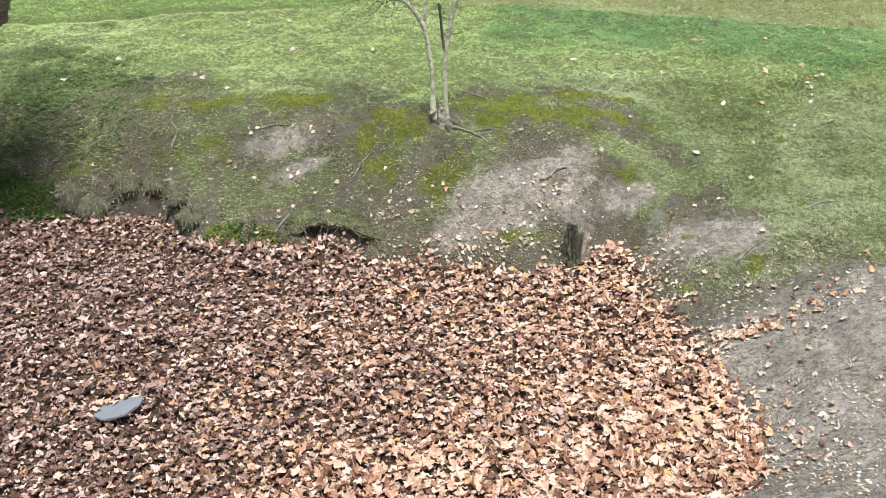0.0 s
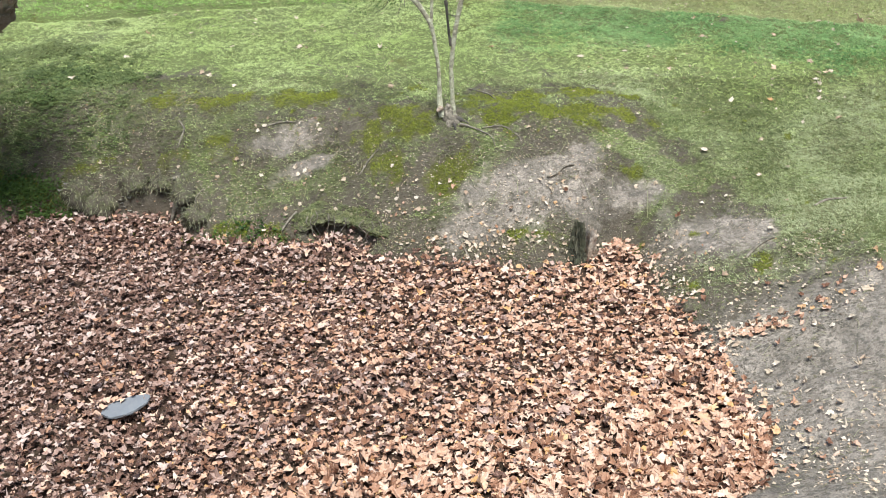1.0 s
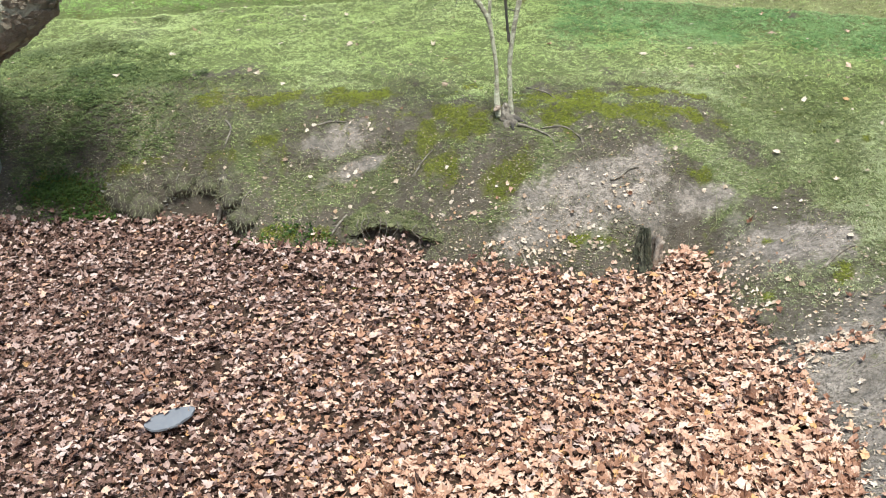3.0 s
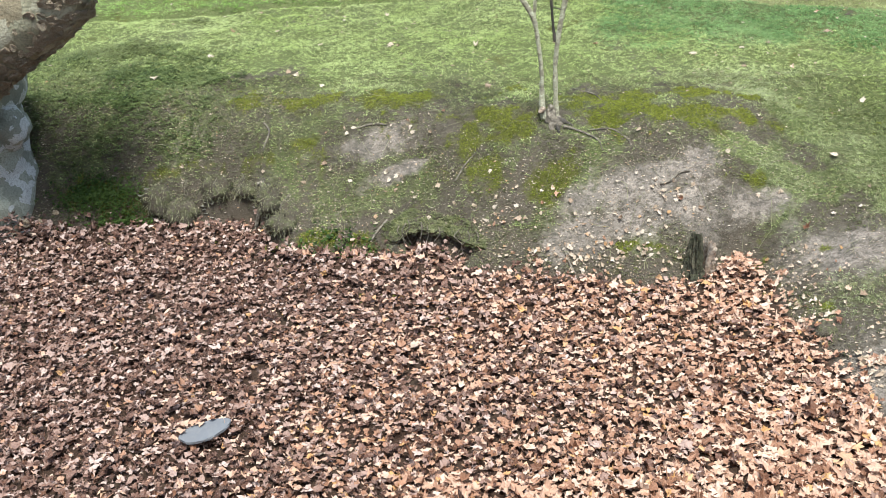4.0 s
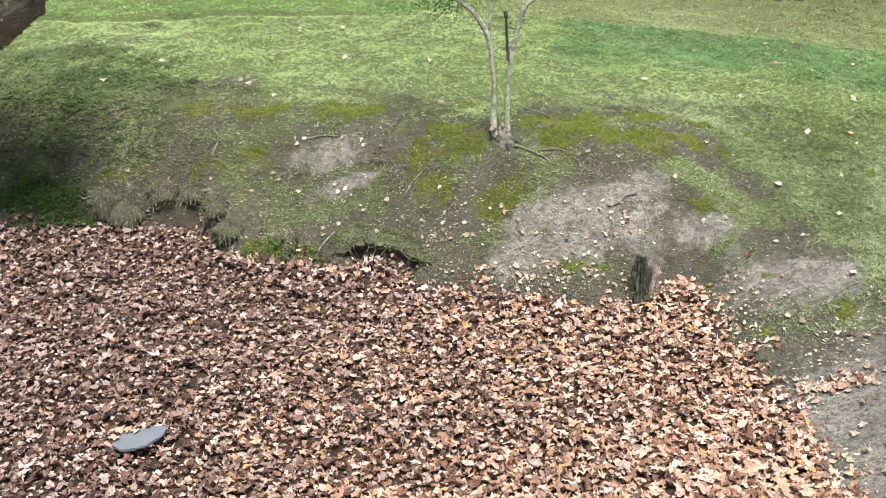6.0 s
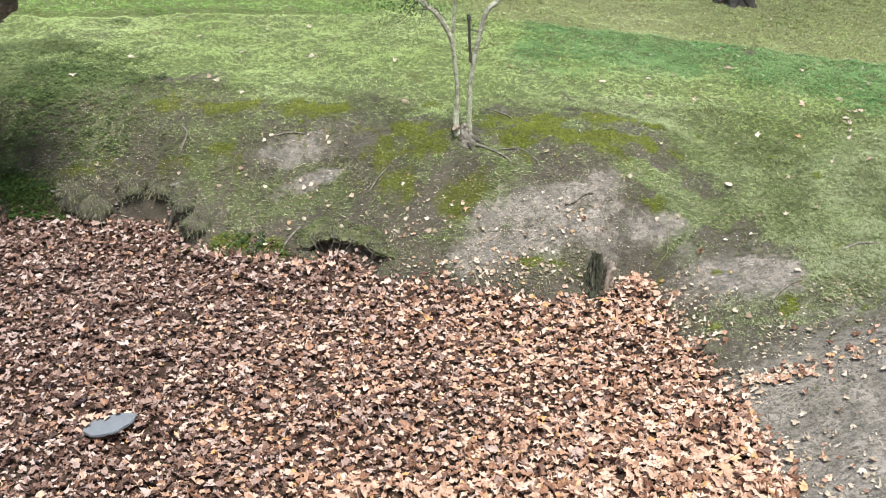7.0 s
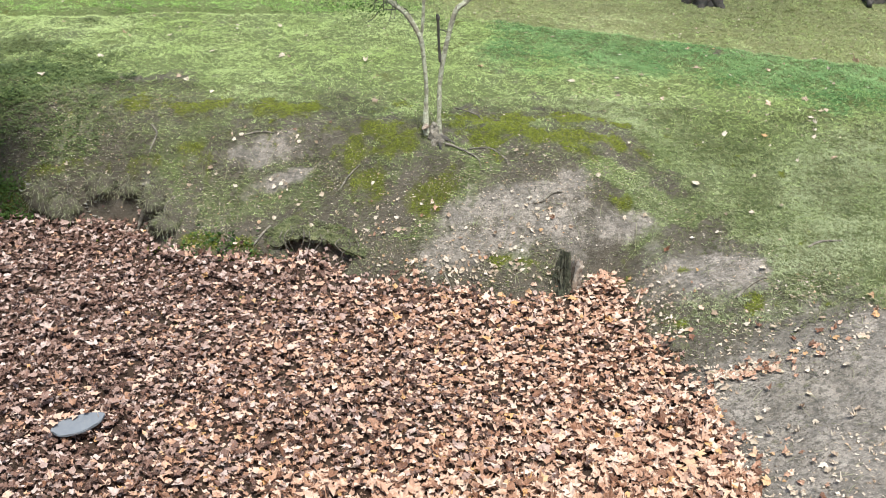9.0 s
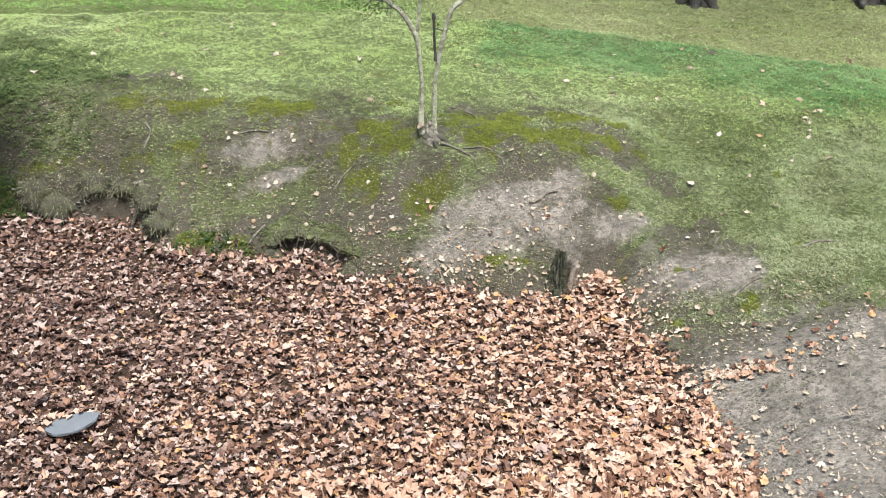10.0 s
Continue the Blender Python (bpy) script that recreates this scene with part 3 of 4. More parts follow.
# ---- fallen leaves ----
def leaf_outline(kind):
    """Corners of a lobed plane leaf, about one unit across, the middle first; then its triangles."""
    tips = [(-80, 0.48), (-48, 0.58), (-22, 0.76), (0, 0.58), (14, 0.62), (36, 0.94), (52, 0.66), (68, 0.68), (90, 1.0), (112, 0.68), (128, 0.66), (144, 0.94), (166, 0.62), (180, 0.58), (202, 0.76), (228, 0.58), (260, 0.48)]
    r = random.Random(kind)
    out = [(0.0, 0.0)]
    for angle, far in tips:
        a, far = radians(angle + r.uniform(-9, 9)), far * r.uniform(0.66, 1.22)
        out.append((math.cos(a) * far * 0.58, math.sin(a) * far * 0.58))
    n = len(tips)
    return np.array(out), np.array([(0, k, k % n + 1) for k in range(1, n + 1)])


OUTLINES = [leaf_outline(k) for k in range(20)]


def leaf_points(n, size, curl, tilt, normals, generator, crumple=0.05, narrow=(0.45, 1.0)):
    """Corners of n curled leaves, each round its own middle, lying on the slopes given."""
    kinds = generator.integers(0, len(OUTLINES), n)
    flat = np.stack([o for o, _ in OUTLINES])[kinds]
    corners = flat.shape[1]
    a, b, c = (generator.normal(0, 1, (n, 1)) for _ in range(3))
    x, y = flat[:, :, 0] * generator.uniform(*narrow, (n, 1)), flat[:, :, 1]
    z = curl * (a * x * x * 1.6 + b * y * y * 1.3 + c * x * y * 1.4 + crumple * generator.normal(0, 1, (n, corners)) + 1.1 * np.abs(x) * generator.normal(0.3, 0.55, (n, 1)) + 1.5 * (x * x + y * y) ** 1.5 * generator.normal(0.3, 0.6, (n, 1)))
    shrink = 1 - 0.35 * np.clip(np.abs(z) * 2, 0, 1)
    p = np.stack([x * shrink, y * shrink, z], -1) * size[:, None, None]
    up = normals + generator.normal(0, 1, (n, 3)) * np.sin(tilt)
    up /= np.linalg.norm(up, axis=1, keepdims=True)
    along = generator.normal(0, 1, (n, 3))
    along -= (along * up).sum(1, keepdims=True) * up
    along /= np.linalg.norm(along, axis=1, keepdims=True)
    across = np.cross(up, along)
    return p[:, :, :1] * along[:, None] + p[:, :, 1:2] * across[:, None] + p[:, :, 2:] * up[:, None]


LEAF_FACES = OUTLINES[0][1]
LEAF_CORNERS = len(OUTLINES[0][0])


def heap(x, y):
    """How high the litter lies over the ground."""
    d = bed_distance(x, y)
    pile = 0.16 * np.clip(patch(x, y, 1.38, 7.66, 0.22, 0.14, 20) * 2 - 1, 0, 1) + 0.1 * np.clip(patch(x, y, 1.76, 6.85, 0.14, 0.1, 0) * 2 - 1, 0, 1) + 0.22 * np.clip(patch(x, y, -4.55, 8.2, 0.4, 0.25, 0) * 2 - 1, 0, 1) + 0.05 * np.clip(patch(x, y, -0.92, 7.95, 0.3, 0.12, 0) * 2 - 1, 0, 1)
    return (0.035 + 0.025 * waves(x, y, 0.8, 1.5) + 0.015 * waves(x, y, 0.3, 4.0)) * smooth((0.1 - d) / 0.3) + pile


def in_hollow(x, y):
    d = bed_distance(x, y)
    return smooth((0.1 + 0.05 * waves(x, y, 0.45, 6.0) - d) / 0.12) * smooth((0.15 - height(x, y)) / 0.06)


litter = thing("leaf_litter", (0, 6, 0), "thick bed of dry brown and tan plane leaves filling the hollow", "fallen leaves")


def litter_mesh(where, material):
    x, y = where
    n = len(x)
    size = rng.choice([0.036, 0.052, 0.07, 0.098], n, p=[0.3, 0.36, 0.26, 0.08]) * rng.uniform(0.85, 1.15, n) * (0.93 + 0.42 * smooth((x + 0.2) / 1.6) * smooth((6.6 - y) / 1.2))
    p = leaf_points(n, size * 1.06, 0.5, 0.16, slope_axes(x, y), rng, 0.085, (0.45, 1.0))
    middle = np.c_[x, y, height(x, y) + heap(x, y) + rng.uniform(-0.1, 0.05, n)] - np.array(litter.location)
    p = p + middle[:, None]
    faces = LEAF_FACES[None] + (np.arange(n) * LEAF_CORNERS)[:, None, None]
    return mesh_of("leaves", p.reshape(-1, 3), faces.reshape(-1, 3), material)


def dark_share(x, y):
    """The share of darker leaves: it grows towards the left and, there, towards the far rim."""
    return np.clip(0.36 - 0.2 * x + 0.1 * (y - 6.2) * smooth((1.0 - x) / 2) - 0.12 * smooth((6.0 - y) / 1.2) * smooth((x + 1.6) / 1.5) + 0.08 * smooth((-1.0 - x) / 1.0) + 0.14 * grit(x, y, 0.7, 3, 17), 0.05, 0.92)


tagged(part("leaves", litter_mesh(sow(84000, (-5.4, 4.3), (2.3, 8.7), lambda x, y: in_hollow(x, y) * (1 - dark_share(x, y))), LEAF), litter), kind="stuff")
tagged(part("old_leaves", litter_mesh(sow(84000, (-5.4, 4.3), (2.3, 8.7), lambda x, y: in_hollow(x, y) * dark_share(x, y)), LEAF_DARK), litter, "darker brown leaves, most of them to the left"), kind="stuff")
tagged(part("outer_leaves", litter_mesh(sow(9000, (-9.5, 3.3), (2.3, 8.6), lambda x, y: in_hollow(x, y) * ((x < -5.4) | (y < 4.3))), LEAF), litter), kind="stuff")


def loose_leaf_mesh(seed, material):
    g = np.random.default_rng(seed)
    p = leaf_points(1, np.array([0.125]), 0.5, 0.0, np.array([[0.0, 0.0, 1.0]]), g, 0.075, (0.6, 1.0))[0]
    return mesh_of("leaf", p, LEAF_FACES, material)


BROWN_LEAVES = [loose_leaf_mesh(100 + k, LEAF) for k in range(12)]
PALE_LEAVES = [loose_leaf_mesh(200 + k, LEAF_PALE) for k in range(8)]


def leaf_pose(x, y, up, tilt, r):
    n = Vector(slope_axes(np.array([x]), np.array([y]))[0])
    n = (n + Vector((r.gauss(0, tilt), r.gauss(0, tilt), 0))).normalized()
    return Matrix.Translation((x, y, float(height(np.array([x]), np.array([y]))[0]) + up)) @ n.to_track_quat("Z", "Y").to_matrix().to_4x4() @ pose(0, 0, 0, 0, 0, r.uniform(0, 360))


picker = random.Random(5)
for k in range(300):
    x, y = picker.uniform(-0.9, 1.5), picker.uniform(4.75, 5.35)
    ob = part("leaf", BROWN_LEAVES[k % 12], litter)
    up = float(heap(np.array([x]), np.array([y]))[0]) + picker.uniform(0.02, 0.05)
    ob.matrix_basis = Matrix.Translation(-litter.location) @ leaf_pose(x, y, up, 0.35, picker) @ Matrix.Scale(picker.uniform(0.6, 1.05), 4)

# single leaves on the bank, the dirt slope and the lawn: middle, spread, how many, pale ones among ten
DRIFTS = [(0.28, 7.74, 0.24, 0.06, 34, 9), (0.45, 7.85, 0.3, 0.08, 14, 8), (0.9, 8.0, 0.2, 0.08, 26, 8), (0.8, 7.8, 0.3, 0.15, 12, 8), (-1.27, 8.37, 0.14, 0.03, 4, 9), (-0.4, 8.1, 0.45, 0.14, 14, 6), (-0.45, 8.0, 0.1, 0.04, 8, 2),
          (1.85, 7.3, 0.25, 0.25, 26, 6), (2.35, 6.42, 0.42, 0.08, 46, 4), (2.14, 6.42, 0.14, 0.08, 26, 3), (2.75, 6.6, 0.4, 0.15, 5, 6), (2.6, 5.7, 0.45, 0.4, 8, 6), (2.2, 5.2, 0.14, 0.3, 22, 6),
          (3.8, 10.3, 1.2, 0.4, 8, 5), (-1.4, 8.85, 0.3, 0.06, 4, 8), (-2.6, 8.56, 0.3, 0.05, 7, 7), (1.8, 6.9, 0.1, 0.06, 14, 3),
          (1.62, 7.6, 0.16, 0.16, 34, 8), (0.5, 7.66, 0.4, 0.04, 34, 8), (1.75, 7.1, 0.1, 0.2, 16, 6), (-0.2, 7.75, 0.2, 0.05, 12, 7)]
ON_LAWN = [(-2.16, 10.22), (-2.64, 10.53), (-3.06, 10.5), (-3.16, 9.99), (-3.57, 9.59), (-2.35, 9.67), (-2.28, 9.62), (-2.01, 9.45), (-1.61, 10.92), (-1.49, 10.22), (-1.41, 10.16), (-0.68, 10.11),
           (-0.54, 9.36), (0.41, 10.15), (1.25, 9.95), (1.69, 10.05), (1.68, 9.76), (2.08, 9.72), (2.51, 10.81), (1.94, 10.08), (2.53, 10.38), (2.82, 10.97), (3.22, 10.42), (3.07, 9.73),
           (3.0, 9.51), (3.44, 9.88), (3.39, 9.49), (3.52, 9.62), (3.59, 9.68), (3.4, 9.38), (3.38, 9.28), (3.34, 9.17), (2.92, 9.2), (4.16, 10.68), (3.77, 10.76), (3.11, 8.82),
           (3.4, 8.76), (2.71, 8.63), (2.22, 8.56), (2.58, 9.28)]
ON_BANK = [(-1.65, 8.86), (-1.16, 8.8), (-1.14, 8.74), (-0.98, 8.71), (-1.86, 8.58), (-1.81, 8.54), (-1.64, 8.47), (-2.03, 8.48), (-1.34, 8.49), (-1.25, 8.45), (-1.2, 8.42), (-1.31, 8.44),
           (-0.89, 8.28), (-0.96, 8.12), (-1.4, 8.17), (-1.39, 8.13), (-1.28, 8.21), (-0.48, 8.34), (-0.43, 8.16), (-0.27, 8.07), (-0.6, 8.11), (-0.24, 7.97), (-1.7, 8.82), (2.41, 8.19),
           (2.3, 7.99), (2.6, 8.16), (2.84, 8.17), (2.1, 7.97), (2.73, 7.76), (1.67, 8.88), (1.36, 8.37), (0.65, 8.17), (0.15, 8.05), (0.04, 8.11), (1.57, 8.11), (1.74, 8.12),
           (0.69, 8.53), (0.92, 8.46), (0.53, 7.92), (0.86, 7.84)]
ON_DIRT = [(1.88, 7.83), (2.54, 7.46), (2.12, 7.06), (2.04, 7.14), (1.84, 6.97), (2.32, 6.9), (2.38, 6.83), (2.47, 6.79), (2.61, 6.73), (2.79, 6.78), (2.73, 6.64), (2.82, 6.61),
           (2.56, 6.53), (2.66, 6.21), (2.78, 6.22), (2.25, 6.02), (2.2, 5.96), (2.46, 5.99), (2.23, 5.79), (2.34, 5.81), (2.12, 5.76), (2.37, 5.75), (2.54, 5.62), (1.98, 5.51),
           (2.7, 5.75), (2.5, 5.46), (2.42, 5.39), (2.06, 5.43), (2.45, 5.21), (2.26, 5.56), (2.5, 5.82), (2.3, 6.18)]


def fallen_leaf(x, y, size, light):
    ob = new("fallen_leaf", picker.choice(PALE_LEAVES if light else BROWN_LEAVES))
    on = "mown lawn" if y > 9.0 else ("bare dirt slope" if x > 1.9 and y < 6.95 else "eroded bank")
    tagged(ob, ("pale dry leaf lying on the " if light else "curled brown leaf lying on the ") + on, "leaf", "fallen leaves on the ground")
    ob.matrix_world = leaf_pose(x, y, 0.02, 0.2, picker) @ Matrix.Scale(size, 4)


def drift_mesh(light):
    """The small leaves of all drifts, pale or brown ones, joined."""
    spots = [(picker.gauss(cx, sx * 0.75), picker.gauss(cy, sy * 0.75)) for cx, cy, sx, sy, count, pale in DRIFTS for _ in range(round(count * 1.3)) if (picker.random() * 10 < pale + (1.5 if cy > 7 else 0)) == light]
    x, y = np.array(spots).T
    keep = bed_distance(x, y) > 0.02
    x, y = x[keep], y[keep]
    n = len(x)
    g = np.random.default_rng(40 + light)
    size = g.uniform(0.026, 0.058, n) + np.where(y < 7, 0.026, 0.0)
    p = leaf_points(n, size, 0.5, 0.16, slope_axes(x, y), g, 0.08, (0.45, 1.0)) + np.c_[x, y, height(x, y) + 0.014 + g.uniform(0, 0.014, n)][:, None]
    faces = LEAF_FACES[None] + (np.arange(n) * LEAF_CORNERS)[:, None, None]
    return mesh_of("leaf_drift", p.reshape(-1, 3), faces.reshape(-1, 3), LEAF_PALE if light else LEAF)


tagged(new("leaf_drift", drift_mesh(True)), "small pale leaves drifted over the bank and the dirt slope", "fallen leaves", kind="stuff")
tagged(new("leaf_drift", drift_mesh(False)), "small brown leaves drifted over the bank and the dirt slope", "fallen leaves", kind="stuff")
for x, y in ON_LAWN:
    fallen_leaf(x, y, picker.uniform(0.5, 0.85), picker.random() < 0.75)
for x, y in ON_BANK:
    fallen_leaf(x, y, picker.uniform(0.36, 0.58), picker.random() < 0.95)
for x, y in ON_DIRT:
    fallen_leaf(x, y, picker.uniform(0.42, 0.7), picker.random() < 0.75)


# ---- wood ----
def curve(points, steps):
    """A smooth line through points, given as rows of any width."""
    p = np.array(points, float)
    p = np.vstack([2 * p[0] - p[1], p, 2 * p[-1] - p[-2]])
    out = []
    for i in range(1, len(p) - 2):
        for t in np.linspace(0, 1, steps, endpoint=False):
            a, b, c, d = p[i - 1 : i + 3]
            out.append(0.5 * (2 * b + (c - a) * t + (2 * a - 5 * b + 4 * c - d) * t * t + (3 * b - a - 3 * c + d) * t ** 3))
    return np.array(out + [p[-2]])


def tube(points, sides=10, steps=6, rough=0.0, grain=0.2, seed=0.0):
    """Points and faces of a tapered round bar along rows of x, y, z, radius, closed at both ends."""
    line = curve(points, steps)
    at, radius = line[:, :3], np.maximum(line[:, 3], 0.001)
    ahead = np.gradient(at, axis=0)
    ahead /= np.linalg.norm(ahead, axis=1, keepdims=True)
    ref = np.array([0.31, 0.9, 0.2])
    u = np.cross(ahead, ref)
    u /= np.linalg.norm(u, axis=1, keepdims=True)
    v = np.cross(ahead, u)
    turn = np.linspace(0, 2 * np.pi, sides, endpoint=False)
    ring = u[:, None] * np.cos(turn)[None, :, None] + v[:, None] * np.sin(turn)[None, :, None]
    p = at[:, None] + ring * radius[:, None, None]
    if rough:
        flat = p.reshape(-1, 3)
        bump = np.array([noise.noise(Vector(q / grain + seed)) + 0.5 * noise.noise(Vector(q * 2.3 / grain + seed)) for q in flat])
        p = p + ring * (bump.reshape(len(at), sides) * rough)[:, :, None]
    m = len(at)
    k = np.arange(m * sides).reshape(m, sides)
    faces = np.stack([k[:-1], np.roll(k[:-1], -1, 1), np.roll(k[1:], -1, 1), k[1:]], -1).reshape(-1, 4).tolist()
    pts = p.reshape(-1, 3).tolist() + [at[0].tolist(), at[-1].tolist()]
    a, b = len(pts) - 2, len(pts) - 1
    for s in range(sides):
        faces.append([a, k[0, (s + 1) % sides], k[0, s], k[0, s]][:3])
        faces.append([b, k[-1, s], k[-1, (s + 1) % sides]])
    return pts, faces


def wood(name, points, parent, material, label="", **how):
    """A bar of wood in world places, as a part or, with no parent, a thing of its own."""
    pts, faces = tube(points, **how)
    me = bpy.data.meshes.new(name)
    base = np.array(points[0][:3]) if not parent else np.array(parent.location + (parent.parent.location if parent.parent else Vector()))
    me.from_pydata([tuple(np.array(q) - base) for q in pts], [], [tuple(int(i) for i in q) for q in faces])
    me.polygons.foreach_set("use_smooth", [True] * len(me.polygons))
    me.materials.append(material)
    ob = new(name, me)
    if parent:
        ob.parent = parent
    else:
        ob.location = base
    return tagged(ob, label)


def ground_at(x, y):
    return float(height(np.array([x]), np.array([y]))[0])


def small_tree():
    tree = thing("small_tree", (0.0, 8.72, ground_at(0.0, 8.72)), "slim bare twin-stemmed tree with grey bark on the bank", "tree")
    wood("root_collar", [(0.05, 8.68, 0.68, 0.1), (0.04, 8.69, 0.79, 0.078), (0.015, 8.72, 0.86, 0.055), (0.0, 8.74, 0.92, 0.04), (-0.01, 8.745, 0.96, 0.015)], tree, ROOT, "gnarled brown root collar", sides=22, steps=8, rough=0.03, grain=0.045)
    for k, (dx, dy) in enumerate(((0.15, -0.05), (0.05, -0.12))):
        wood("root", [(0.02, 8.7, 0.84, 0.03), (0.02 + dx * 0.5, 8.7 + dy * 0.5, ground_at(0.02 + dx * 0.5, 8.7 + dy * 0.5) + 0.01, 0.022), (0.02 + dx, 8.7 + dy, ground_at(0.02 + dx, 8.7 + dy) - 0.012, 0.012)], tree, DARK_BARK, sides=9, rough=0.008, grain=0.04)
    left = wood("stem", [(-0.05, 8.73, 0.84, 0.034), (-0.072, 8.74, 0.95, 0.027), (-0.075, 8.75, 1.1, 0.019), (-0.08, 8.75, 1.26, 0.017), (-0.115, 8.75, 1.54, 0.018), (-0.15, 8.75, 1.68, 0.021), (-0.25, 8.75, 1.84, 0.021), (-0.36, 8.75, 1.93, 0.022), (-0.6, 8.78, 2.1, 0.021), (-1.0, 8.85, 2.5, 0.015), (-1.3, 8.9, 3.1, 0.008)], tree, STEM_BARK, "pale smooth stem bending outward", rough=0.004, grain=0.05)
    right = wood("stem", [(0.035, 8.72, 0.8, 0.038), (0.04, 8.74, 0.95, 0.021), (0.03, 8.75, 1.27, 0.019), (0.05, 8.75, 1.51, 0.021), (0.08, 8.75, 1.69, 0.02), (0.13, 8.75, 1.9, 0.021), (0.24, 8.76, 2.02, 0.024), (0.5, 8.8, 2.4, 0.020), (0.8, 8.9, 3.0, 0.010)], tree, STEM_BARK, "pale knotty stem", rough=0.006, grain=0.05)
    wood("stub", [(-0.06, 8.71, 0.93, 0.022), (-0.085, 8.67, 0.93, 0.02), (-0.09, 8.66, 0.935, 0.013)], tree, WOOD, "sawn pale stub", rough=0.004, grain=0.03)
    wood("branch", [(-0.14, 8.75, 1.66, 0.016), (-0.13, 8.75, 1.8, 0.014), (-0.13, 8.74, 2.1, 0.012), (-0.16, 8.7, 2.6, 0.006)], left, STEM_BARK, sides=7, rough=0.002, grain=0.05)
    wood("branch", [(0.025, 8.74, 1.48, 0.014), (0.01, 8.73, 1.6, 0.011), (-0.005, 8.73, 1.78, 0.012), (-0.01, 8.73, 1.84, 0.017), (-0.015, 8.73, 1.87, 0.012)], tree, DARK_BARK, "dark dead upright branch", sides=7, rough=0.005, grain=0.03)
    wood("twig", [(0.1, 8.75, 1.72, 0.006), (0.04, 8.74, 1.74, 0.005), (-0.005, 8.73, 1.76, 0.005)], tree, DARK_BARK, sides=6)
    r = random.Random(3)
    for k in range(30):
        x0 = -0.3 - 0.05 * (k % 11)
        z0 = 1.9 + 0.03 * (k % 11)
        a, b = r.uniform(-0.26, 0.1), r.uniform(-0.14, 0.08)
        wood("twig", [(x0, 8.76, z0, 0.006), (x0 + a * 0.4, 8.74, z0 + b * 0.1 + r.uniform(-0.03, 0.03), 0.004), (x0 + a * 0.7, 8.73, z0 + b * 0.7 + r.uniform(-0.02, 0.02), 0.003), (x0 + a, 8.7 + r.uniform(-0.1, 0.1), z0 + b, 0.002)], tree, DARK_BARK, sides=5, steps=4)
    n = 420
    g = np.random.default_rng(11)
    mid = np.c_[np.where(np.arange(n) < 380, g.normal(-0.6, 0.17, n), g.normal(-0.01, 0.04, n)), g.normal(8.72, 0.08, n), np.where(np.arange(n) < 380, g.normal(1.92, 0.06, n), g.normal(1.84, 0.06, n))] - np.array(tree.location)
    p = leaf_points(n, g.uniform(0.012, 0.032, n), 0.4, 0.7, np.tile([0.0, 0.0, 1.0], (n, 1)), g) + mid[:, None]
    part("foliage", mesh_of("foliage", p.reshape(-1, 3), (LEAF_FACES[None] + (np.arange(n) * LEAF_CORNERS)[:, None, None]).reshape(-1, 3), WEED), tree, "sparse small grey-green leaves")
    return tree


small_tree()


